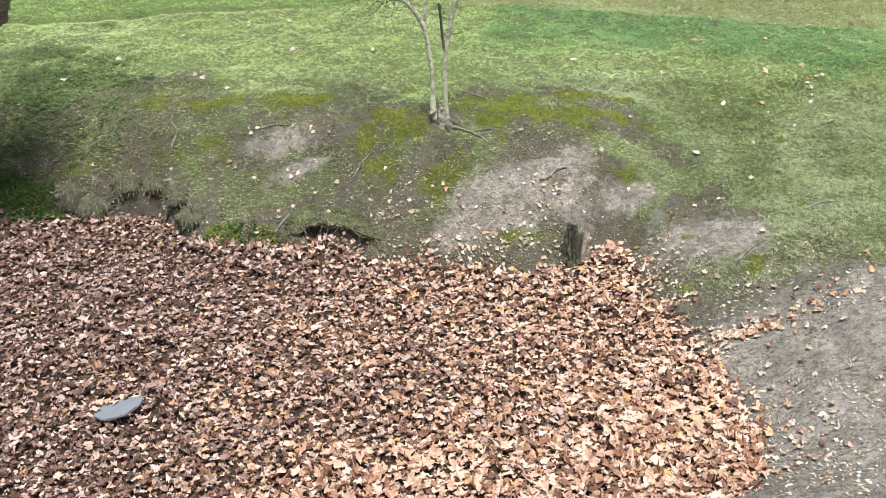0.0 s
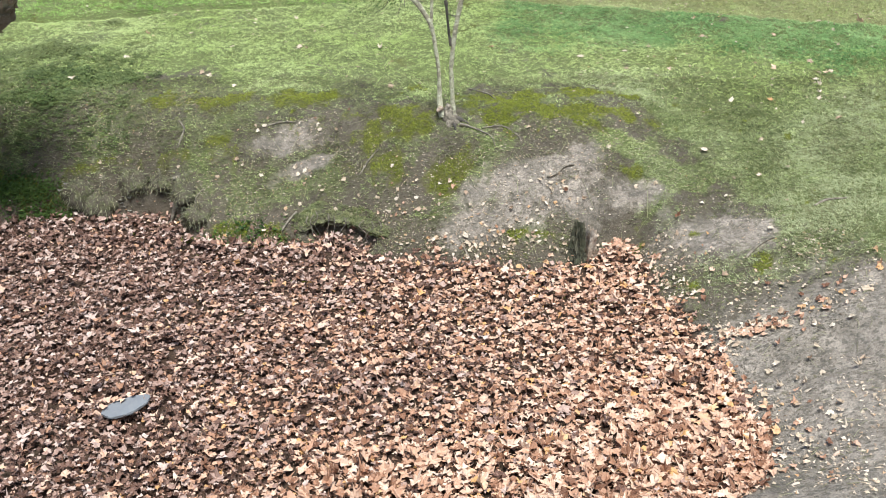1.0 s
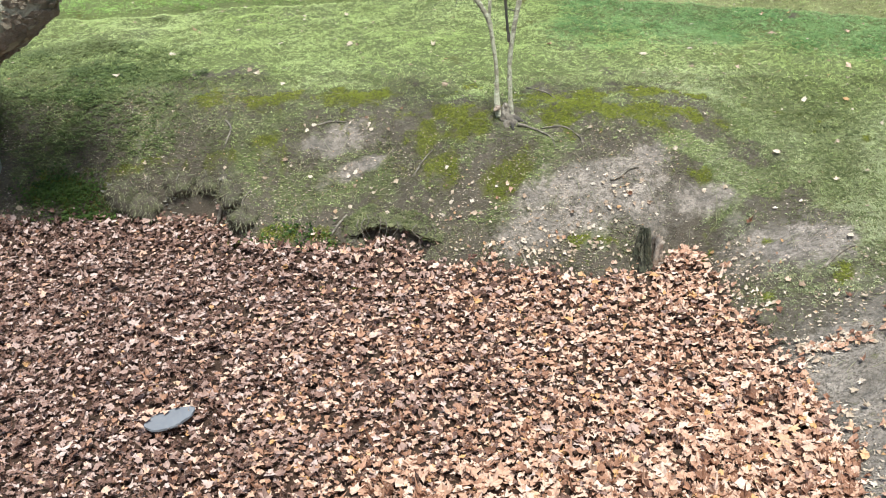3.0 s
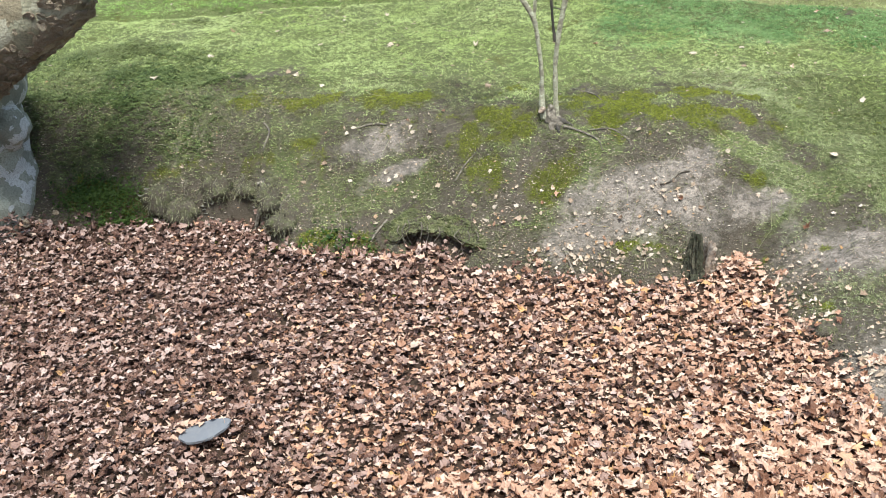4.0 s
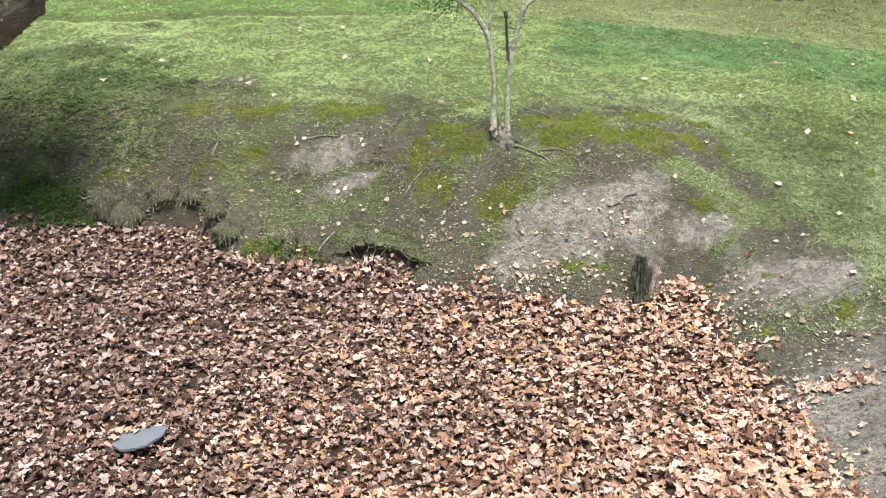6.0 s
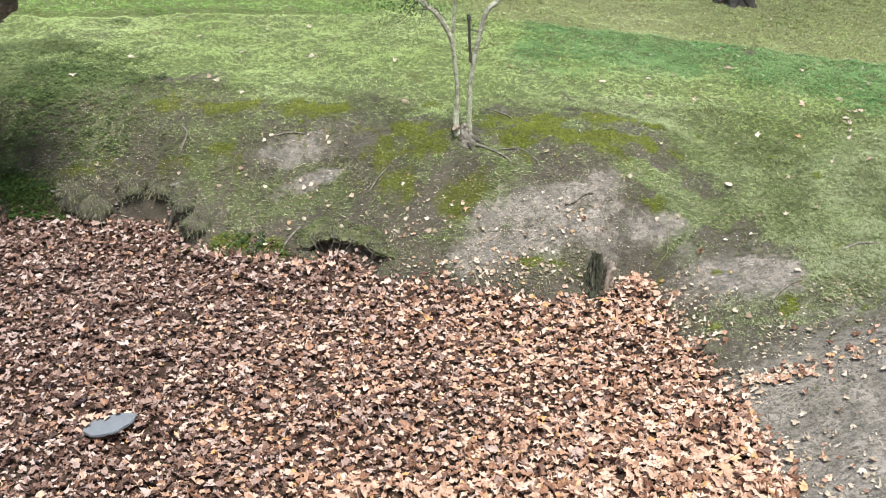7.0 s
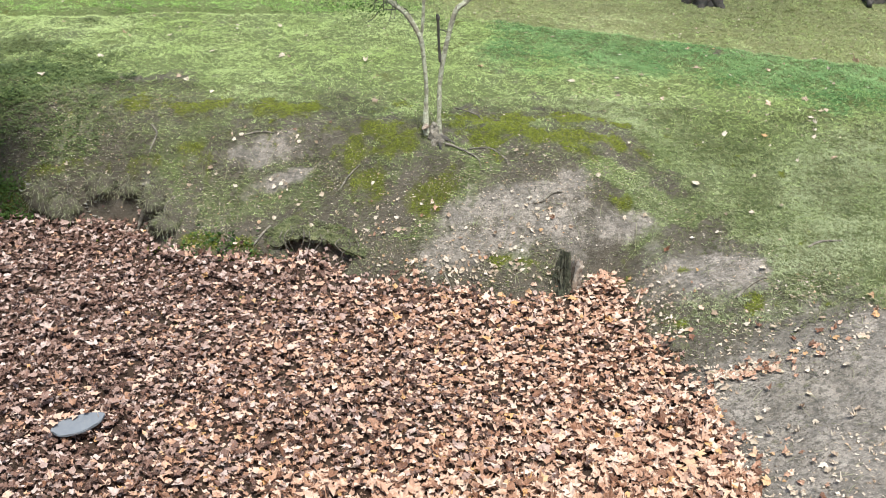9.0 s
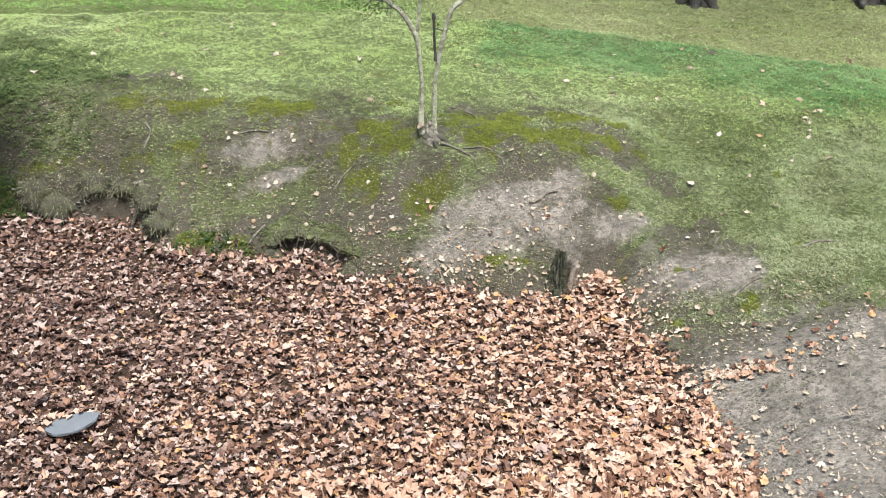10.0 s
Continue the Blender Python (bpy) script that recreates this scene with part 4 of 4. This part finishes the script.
def plane_tree():
    at = (-4.8, 8.6, 0.0)
    tree = thing("plane_tree", at, "old plane tree with mottled bark and a heavy leaning limb", "tree")
    trunk = wood("trunk", [(-4.96, 8.6, -0.15, 0.64), (-4.94, 8.6, 0.12, 0.6), (-4.93, 8.6, 0.36, 0.55), (-4.91, 8.6, 0.62, 0.49), (-4.90, 8.6, 0.85, 0.47), (-4.88, 8.6, 1.08, 0.47), (-4.80, 8.62, 1.43, 0.5), (-4.82, 8.66, 1.75, 0.36), (-4.88, 8.68, 1.95, 0.16)],
                 tree, PLANE_BARK, "pale mottled trunk", sides=28, steps=8, rough=0.045, grain=0.2)
    limb = wood("limb", [(-5.5, 8.5, 0.85, 0.42), (-5.0, 8.25, 1.12, 0.4), (-4.72, 8.1, 1.35, 0.37), (-4.42, 8.02, 1.6, 0.35), (-4.06, 8.0, 1.86, 0.34), (-3.62, 8.0, 2.17, 0.33), (-3.54, 7.95, 2.65, 0.28), (-4.2, 7.8, 3.4, 0.2), (-5.4, 7.6, 4.6, 0.12)],
                tree, CREAM_BARK, "thick leaning cream limb with flaking brown bark underneath", sides=30, steps=10, rough=0.03, grain=0.1)
    wood("burl", [(-4.56, 8.5, 0.66, 0.03), (-4.49, 8.46, 0.78, 0.12), (-4.43, 8.45, 0.9, 0.17), (-4.47, 8.47, 1.0, 0.12), (-4.58, 8.5, 1.12, 0.03)], tree, PLANE_BARK, "grey lumpy burl", sides=18, steps=6, rough=0.04, grain=0.09)
    # curling bark plates
    r = random.Random(8)
    axis = curve([(-5.0, 8.25, 1.12, 0.4), (-4.72, 8.1, 1.35, 0.37), (-4.42, 8.02, 1.6, 0.35), (-4.06, 8.0, 1.86, 0.34), (-3.62, 8.0, 2.17, 0.33), (-3.54, 7.97, 2.5, 0.29)], 10)
    shapes = []
    for k in range(5):
        g = random.Random(50 + k)
        ring = [(math.cos(a) * g.uniform(0.6, 1.1), math.sin(a) * g.uniform(0.5, 0.9)) for a in np.linspace(0, 6.283, 7, endpoint=False)]
        pts = [(0, 0, 0.15)] + [(x, y, 0.12 * x * x + g.uniform(-0.15, 0.35)) for x, y in ring] + [(x * 0.9, y * 0.9, -0.25) for x, y in ring]
        faces = [(0, 1 + i, 1 + (i + 1) % 7) for i in range(7)] + [(1 + i, 8 + i, 8 + (i + 1) % 7, 1 + (i + 1) % 7) for i in range(7)]
        me = bpy.data.meshes.new("bark_plate")
        me.from_pydata(pts, [], faces)
        me.materials.append(FLAKY_BARK)
        shapes.append(me)
    for k in range(420):
        i = r.randrange(4, len(axis) - 2)
        c, rad = Vector(axis[i, :3]), axis[i, 3]
        ahead = (Vector(axis[i + 1, :3]) - c).normalized()
        out = Vector((r.gauss(0.45, 0.35), r.gauss(-0.5, 0.4), r.gauss(-0.75, 0.4)))
        out = (out - out.dot(ahead) * ahead).normalized()
        ob = part("bark_plate", shapes[k % 5], limb)
        ob.matrix_basis = Matrix.Translation(c + out * (rad + 0.004) - Vector(at)) @ out.to_track_quat("Z", "Y").to_matrix().to_4x4() @ pose(0, 0, 0, r.gauss(0, 12), r.gauss(0, 12), r.uniform(0, 360)) @ Matrix.Scale(r.uniform(0.025, 0.065), 4)
    # bark crumbs heaped round the foot
    for k in range(30):
        ob = part("bark_plate", shapes[1 + 2 * (k % 2)], trunk)
        x, y = -4.75 + r.gauss(0.1, 0.22), 8.12 + r.gauss(0, 0.06)
        ob.matrix_basis = Matrix.Translation(Vector((x, y, max(0.04, ground_at(x, y)) + 0.05 + r.uniform(0, 0.16))) - Vector(at)) @ pose(0, 0, 0, r.gauss(50, 25), r.gauss(0, 30), r.uniform(0, 360)) @ Matrix.Scale(r.uniform(0.015, 0.035), 4)
    return tree


plane_tree()


def far_tree(x, y, radius, label):
    z = ground_at(x, y)
    tree = thing("park_tree", (x, y, z), label, "tree", "trees at the far side of the lawn")
    wood("trunk", [(x, y, z - 0.2, radius * 1.35), (x, y, z + 0.02, radius * 1.2), (x, y, z + 0.25, radius), (x, y, z + 1.0, radius * 0.9), (x + 0.1, y, z + 3.0, radius * 0.8), (x, y + 0.1, z + 6.0, radius * 0.5)], tree, DARK_BARK, "dark furrowed trunk", sides=22, rough=0.04, grain=0.1)
    for k, a in enumerate((200, 255, 320, 20)):
        c, s = math.cos(radians(a)), math.sin(radians(a))
        wood("root", [(x + c * radius * 0.8, y + s * radius * 0.8, z + 0.14, 0.09), (x + c * radius * 1.4, y + s * radius * 1.4, z + 0.03, 0.06), (x + c * radius * 2.0, y + s * radius * 2.0, z - 0.05, 0.03)], tree, DARK_BARK, rough=0.015, grain=0.06)
    r = random.Random(4)
    g = np.random.default_rng(int(x * 10))
    for k in range(6):
        a = k * 1.05
        c, s = math.cos(a), math.sin(a)
        wood("limb", [(x, y, z + 3 + 0.4 * k, radius * 0.4), (x + c * 1.2, y + s * 1.2, z + 4.0 + 0.4 * k, radius * 0.25), (x + c * 2.4, y + s * 2.4, z + 4.6 + 0.5 * k, 0.04)], tree, DARK_BARK, sides=8)
    n = 2600
    mid = g.normal(0, 1, (n, 3)) * (1.5, 1.5, 1.0) + (0, 0, 5.4)
    p = leaf_points(n, g.uniform(0.1, 0.2, n), 0.4, 0.7, np.tile([0.0, 0.0, 1.0], (n, 1)), g) + mid[:, None]
    part("crown", mesh_of("crown", p.reshape(-1, 3), (LEAF_FACES[None] + (np.arange(n) * LEAF_CORNERS)[:, None, None]).reshape(-1, 3), LEAF), tree, "thin brown autumn crown")


far_tree(2.94, 12.34, 0.135, "dark-barked park tree rooted in the dry lawn")
far_tree(4.95, 12.78, 0.2, "dark-barked park tree at the lawn's far edge")


def stump():
    z = ground_at(1.07, 7.62) - 0.05
    ob = thing("tree_stump", (1.07, 7.62, z), "small rotten mossy tree stump at the rim of the leaf bed", "stump")
    r = random.Random(2)

    def shell(name, first, last, low, high, tall, material, label, seed):
        """A jagged piece of a hollow stump between two angles."""
        g = random.Random(seed)
        n, m = 30, 10
        pts, faces = [], []
        tops = [tall * g.uniform(0.7, 1.0) for _ in range(n)]
        for side, thick in ((0, 0.0), (1, 0.03)):
            for i in range(n):
                a = radians(first + (last - first) * i / (n - 1))
                for j in range(m):
                    h = tops[i] * j / (m - 1)
                    rad = (low + (high - low) * (j / (m - 1)) ** 0.7) * (1 + 0.1 * math.sin(5 * a + seed) + 0.12 * math.sin(13 * a + 2 * seed)) - thick + g.uniform(-0.013, 0.013)
                    pts.append((math.cos(a) * rad, math.sin(a) * rad, h))
        for i in range(n - 1):
            for j in range(m - 1):
                k = i * m + j
                faces.append((k, k + m, k + m + 1, k + 1))
                faces.append((k + n * m, k + 1 + n * m, k + m + 1 + n * m, k + m + n * m))
            k = i * m + m - 1
            faces.append((k, k + m, k + m + n * m, k + n * m))
        for i in (0, n - 1):
            for j in range(m - 1):
                k = i * m + j
                faces.append((k, k + 1, k + 1 + n * m, k + n * m))
        me = bpy.data.meshes.new(name)
        me.from_pydata(pts, [], faces)
        me.materials.append(material)
        return part(name, me, ob, label)

    shell("bark_shell", 130, 335, 0.105, 0.03, 0.4, ROT, "dark mossy outer shell", 3).location = (-0.02, 0.0, 0.0)
    shell("heartwood", -60, 110, 0.06, 0.05, 0.28, WOOD, "pale torn wood", 8).location = (0.075, 0.03, 0.02)
    wood("splinter", [(1.1, 7.65, z + 0.1, 0.018), (1.105, 7.66, z + 0.26, 0.014), (1.1, 7.67, z + 0.36, 0.006)], ob, ROT, sides=6)
    wood("splinter", [(1.15, 7.62, z + 0.02, 0.028), (1.17, 7.62, z + 0.2, 0.024), (1.2, 7.6, z + 0.27, 0.014)], ob, WOOD, sides=6)


stump()


def slab():
    me = bpy.data.meshes.new("stone_slab")
    b = bmesh.new()
    n = 40
    for z in (-0.009, 0.009):
        ring = []
        for k in range(n):
            a = 2 * math.pi * k / n
            rx = 0.15 + 0.01 * math.sin(3 * a + 1) + 0.006 * math.sin(7 * a)
            ring.append(b.verts.new((math.cos(a) * rx * (1.15 if math.cos(a) < 0 else 1.0), math.sin(a) * rx * 0.55, z)))
        b.faces.new(ring if z > 0 else ring[::-1])
    v = list(b.verts)
    for k in range(n):
        b.faces.new((v[k], v[(k + 1) % n], v[n + (k + 1) % n], v[n + k]))
    bmesh.ops.bevel(b, geom=[e for e in b.edges if abs(e.verts[0].co.z - e.verts[1].co.z) < 1e-4], offset=0.004, segments=2, affect="EDGES")
    b.to_mesh(me)
    b.free()
    me.materials.append(SLAB)
    ob = tagged(new("stone_slab", me), "flat grey rounded slab half buried in dry leaves", "slab")
    ob.matrix_world = pose(-2.1, 5.66, 0.036, 2, -3, 33)


slab()
for x, y, size in ((-2.14, 5.7, 0.6), (-2.25, 5.63, 0.7), (-2.27, 5.56, 0.7), (-2.2, 5.7, 0.65), (-2.08, 5.74, 0.6), (-2.24, 5.68, 0.7)):
    ob = tagged(new("fallen_leaf", picker.choice(BROWN_LEAVES)), "curled brown leaf lying on the grey slab", "leaf", "fallen leaves on the ground")
    ob.matrix_world = leaf_pose(x, y, 0.125, 0.12, picker) @ Matrix.Scale(size, 4)

# roots and sticks on the bank
for name, label, points in [
    ("stick", "thin curved grey stick lying on the grassy bank", [(-2.42, 8.9, 0.01), (-2.365, 8.83, 0.011), (-2.36, 8.78, 0.01), (-2.41, 8.7, 0.007)]),
    # this bar is added for the dark shaded line of a crack
    ("root", "thin bar standing in for a dark shaded crack in the sandy washout", [(0.83, 8.1, 0.012), (0.9, 8.12, 0.013), (0.98, 8.17, 0.01), (1.06, 8.19, 0.005)]),
    ("root", "grey surface root beside the small tree", [(0.1, 8.62, 0.015), (0.19, 8.59, 0.01), (0.36, 8.48, 0.007), (0.4, 8.38, 0.003)]),
    ("root", "thin surface root beside the small tree", [(0.3, 8.58, 0.005), (0.47, 8.58, 0.006), (0.6, 8.46, 0.005), (0.62, 8.38, 0.003)]),
    ("root", "root hanging out of the eroded rim", [(-2.33, 8.47, 0.016), (-2.38, 8.42, 0.02), (-2.46, 8.37, 0.018), (-2.56, 8.33, 0.01)]),
    ("root", "root hanging out of the eroded rim", [(-2.14, 8.42, 0.006), (-2.2, 8.33, 0.007), (-2.2, 8.24, 0.006), (-2.22, 8.16, 0.004)]),
    ("stick", "thin dead stick leaning on the mossy bank", [(-1.3, 8.16, 0.01), (-1.36, 8.1, 0.01), (-1.42, 8.02, 0.008)]),
    ("stick", "thin dead twig on the earth bank", [(-0.75, 8.3, 0.007), (-0.68, 8.42, 0.007), (-0.6, 8.52, 0.004)]),
    ("stick", "thin dead twig on the earth bank", [(0.1, 7.75, 0.007), (0.14, 7.68, 0.007), (0.2, 7.6, 0.004)]),
    ("stick", "pale dead twig in the grass", [(-1.62, 8.86, 0.007), (-1.5, 8.87, 0.008), (-1.36, 8.85, 0.005)]),
    ("stick", "pale dead twig in the grass behind the tree", [(0.18, 9.3, 0.006), (0.35, 9.2, 0.006), (0.42, 9.1, 0.004)]),
    ("stick", "short stick on the grassy slope", [(2.9, 7.6, 0.008), (3.0, 7.64, 0.01), (3.15, 7.62, 0.006)]),
    ("stick", "short stick on the earth slope", [(2.3, 7.2, 0.012), (2.42, 7.3, 0.012), (2.55, 7.36, 0.006)]),
]:
    line = [(x, y, ground_at(x, y) + 0.3 * r + 0.01, r) for x, y, r in points]
    ob = wood(name, line, None, ROOT, label, sides=8, rough=0.003, grain=0.03)
    tagged(ob, label, name)


# root threads hanging over the hollow under the turf
for k in range(14):
    x = picker.uniform(-1.2, -0.56) if k < 9 else picker.uniform(-3.2, -2.3)
    y = 8.0
    while bed_distance(np.array([x]), np.array([y]))[0] < 0.1:
        y += 0.02
    y -= 0.12 if k < 9 else 0.06
    z = ground_at(x, y + 0.12) + 0.01
    ob = wood("root", [(x, y + 0.03, z, 0.004), (x + picker.gauss(0, 0.02), y - 0.03, z - 0.03, 0.004), (x + picker.gauss(0, 0.04), y - 0.04, z - 0.1, 0.003), (x + picker.gauss(0, 0.06), y - 0.03, z - 0.2, 0.002)], None, ROOT, sides=5, steps=4)
    tagged(ob, "thin root thread hanging from the undercut turf", "root", "root threads at the rim")

# green weeds at the foot of the plane tree and on the rim
def weeds(cx, cy, sx, sy, count, label):
    g = np.random.default_rng(int(100 * abs(cx)))
    x, y = g.normal(cx, sx, count), g.normal(cy, sy, count)
    d = bed_distance(x, y)
    x, y = x[d > -0.05], y[d > -0.05]
    n = len(x)
    middle = np.c_[x, y, height(x, y) + g.uniform(0.0, 0.07, n)]
    p = leaf_points(n, g.uniform(0.018, 0.045, n), 0.5, 0.5, np.tile([0.0, -0.3, 1.0], (n, 1)), g) + middle[:, None]
    faces = (LEAF_FACES[None] + (np.arange(n) * LEAF_CORNERS)[:, None, None]).reshape(-1, 3)
    return tagged(new("weeds", mesh_of("weeds", p.reshape(-1, 3), faces, WEED)), label, "weeds", kind="stuff")


weeds(-3.75, 8.47, 0.2, 0.055, 2400, "low green weeds at the foot of the plane tree")
weeds(-1.7, 7.98, 0.26, 0.06, 260, "low green weeds along the eroded rim")


# dead stalks lying on the bank and the dirt slope
def stalks(name, where, long, material, label):
    x, y = where
    n = len(x)
    g = np.random.default_rng(n + 3)
    turn, bend = g.uniform(0, 6.283, n), g.normal(0, 0.5, n)
    size = long * g.uniform(0.4, 1.4, n)
    u = np.linspace(-0.5, 0.5, 5)
    a = turn[:, None] + bend[:, None] * u
    px, py = x[:, None] + np.cos(a) * u * size[:, None], y[:, None] + np.sin(a) * u * size[:, None]
    pz = height(px, py) + 0.012 + 0.02 * g.random((n, 1)) * (1 - 4 * u * u)
    wide = g.uniform(0.001, 0.0022, (n, 1))
    left = np.stack([px - np.sin(a) * wide, py + np.cos(a) * wide, pz], -1)
    right = np.stack([px + np.sin(a) * wide, py - np.cos(a) * wide, pz], -1)
    crest = np.stack([px, py, pz + wide * 1.5], -1)
    pts = np.stack([left, crest, right], 2).reshape(-1, 3)
    k = np.arange(n * 15).reshape(n, 5, 3)
    faces = np.concatenate([np.stack([k[:, :-1, c], k[:, 1:, c], k[:, 1:, c + 1], k[:, :-1, c + 1]], -1).reshape(-1, 4) for c in (0, 1)])
    return tagged(new(name, mesh_of(name, pts, faces, material)), label, "stalks", kind="stuff")


stalks("dead_stalks", sow(900, (-3.9, 7.4), (2.6, 9.3), lambda x, y: smooth((bed_distance(x, y) - 0.04) / 0.05) * smooth((1.35 - bed_distance(x, y)) / 0.4) * 0.45), 0.13, STRAW, "thin dead stalks lying on the bank")
stalks("slope_stalks", sow(700, (1.8, 4.6), (3.8, 7.2), lambda x, y: smooth((bed_distance(x, y) - 0.04) / 0.05) * 0.5), 0.07, STRAW, "thin dead stalks lying on the dirt slope")


# small litter: crumbs of dead leaf, chips and pebbles
def crumbs(name, where, size, material, label, category):
    x, y = where
    n = len(x)
    g = np.random.default_rng(n)
    s = size * g.uniform(0.4, 1.4, (n, 1, 1))
    p = g.normal(0, 1, (n, 4, 3)) * (1, 1, 0.5)
    p /= np.linalg.norm(p, axis=2, keepdims=True)
    p = p * s * (1, 1, 0.6) + np.c_[x, y - lip(x, y), height(x, y) + size * 0.4][:, None]
    faces = np.array([(0, 1, 2), (0, 2, 3), (0, 3, 1), (1, 3, 2)])[None] + (np.arange(n) * 4)[:, None, None]
    return tagged(new(name, mesh_of(name, p.reshape(-1, 3), faces.reshape(-1, 3), material)), label, category, kind="stuff")


def on_bank(x, y):
    d = bed_distance(x, y)
    return smooth(d / 0.05) * smooth((1.3 - d) / 0.8) * np.clip(0.5 + 0.8 * grit(x, y, 0.4, 3, 12), 0, 1)


crumbs("leaf_crumbs", sow(60000, (-4.6, 6.9), (3.4, 9.4), on_bank), 0.009, LEAF_PALE, "pale crumbs of dead leaf and straw on the bank", "crumbs")
crumbs("dark_crumbs", sow(60000, (-4.6, 6.9), (3.4, 9.4), on_bank), 0.009, ROOT, "dark chips of bark and earth on the bank", "crumbs")
crumbs("pebbles", sow(24000, (1.6, 4.4), (4.0, 7.3), lambda x, y: smooth(bed_distance(x, y) / 0.05) * np.clip(0.4 + grit(x, y, 0.4, 3, 14), 0, 1)), 0.009, ROOT, "small clods and pebbles on the dirt slope", "pebbles")
crumbs("straw", sow(7500, (1.6, 4.4), (4.0, 7.3), lambda x, y: smooth(bed_distance(x, y) / 0.05) * np.clip(0.3 + grit(x, y, 0.4, 3, 15), 0, 1)), 0.015, LEAF_PALE, "pale leaf crumbs on the dirt slope", "crumbs")
crumbs("lawn_crumbs", sow(5000, (-6.0, 9.0), (6.5, 13.5), lambda x, y: np.clip(0.4 + grit(x, y, 0.8, 3, 16), 0, 1)), 0.017, LEAF_PALE, "pale leaf crumbs in the lawn", "crumbs")
crumbs("earth_clods", sow(2600, (-3.6, 8.0), (-2.1, 8.75), lambda x, y: smooth((bed_distance(x, y) + 0.02) / 0.05) * smooth((0.16 - bed_distance(x, y)) / 0.06) * np.clip(0.3 + grit(x, y, 0.2, 2, 44), 0, 1)), 0.026, CLOD, "crumbled grey clods along the eroded rim", "clods")
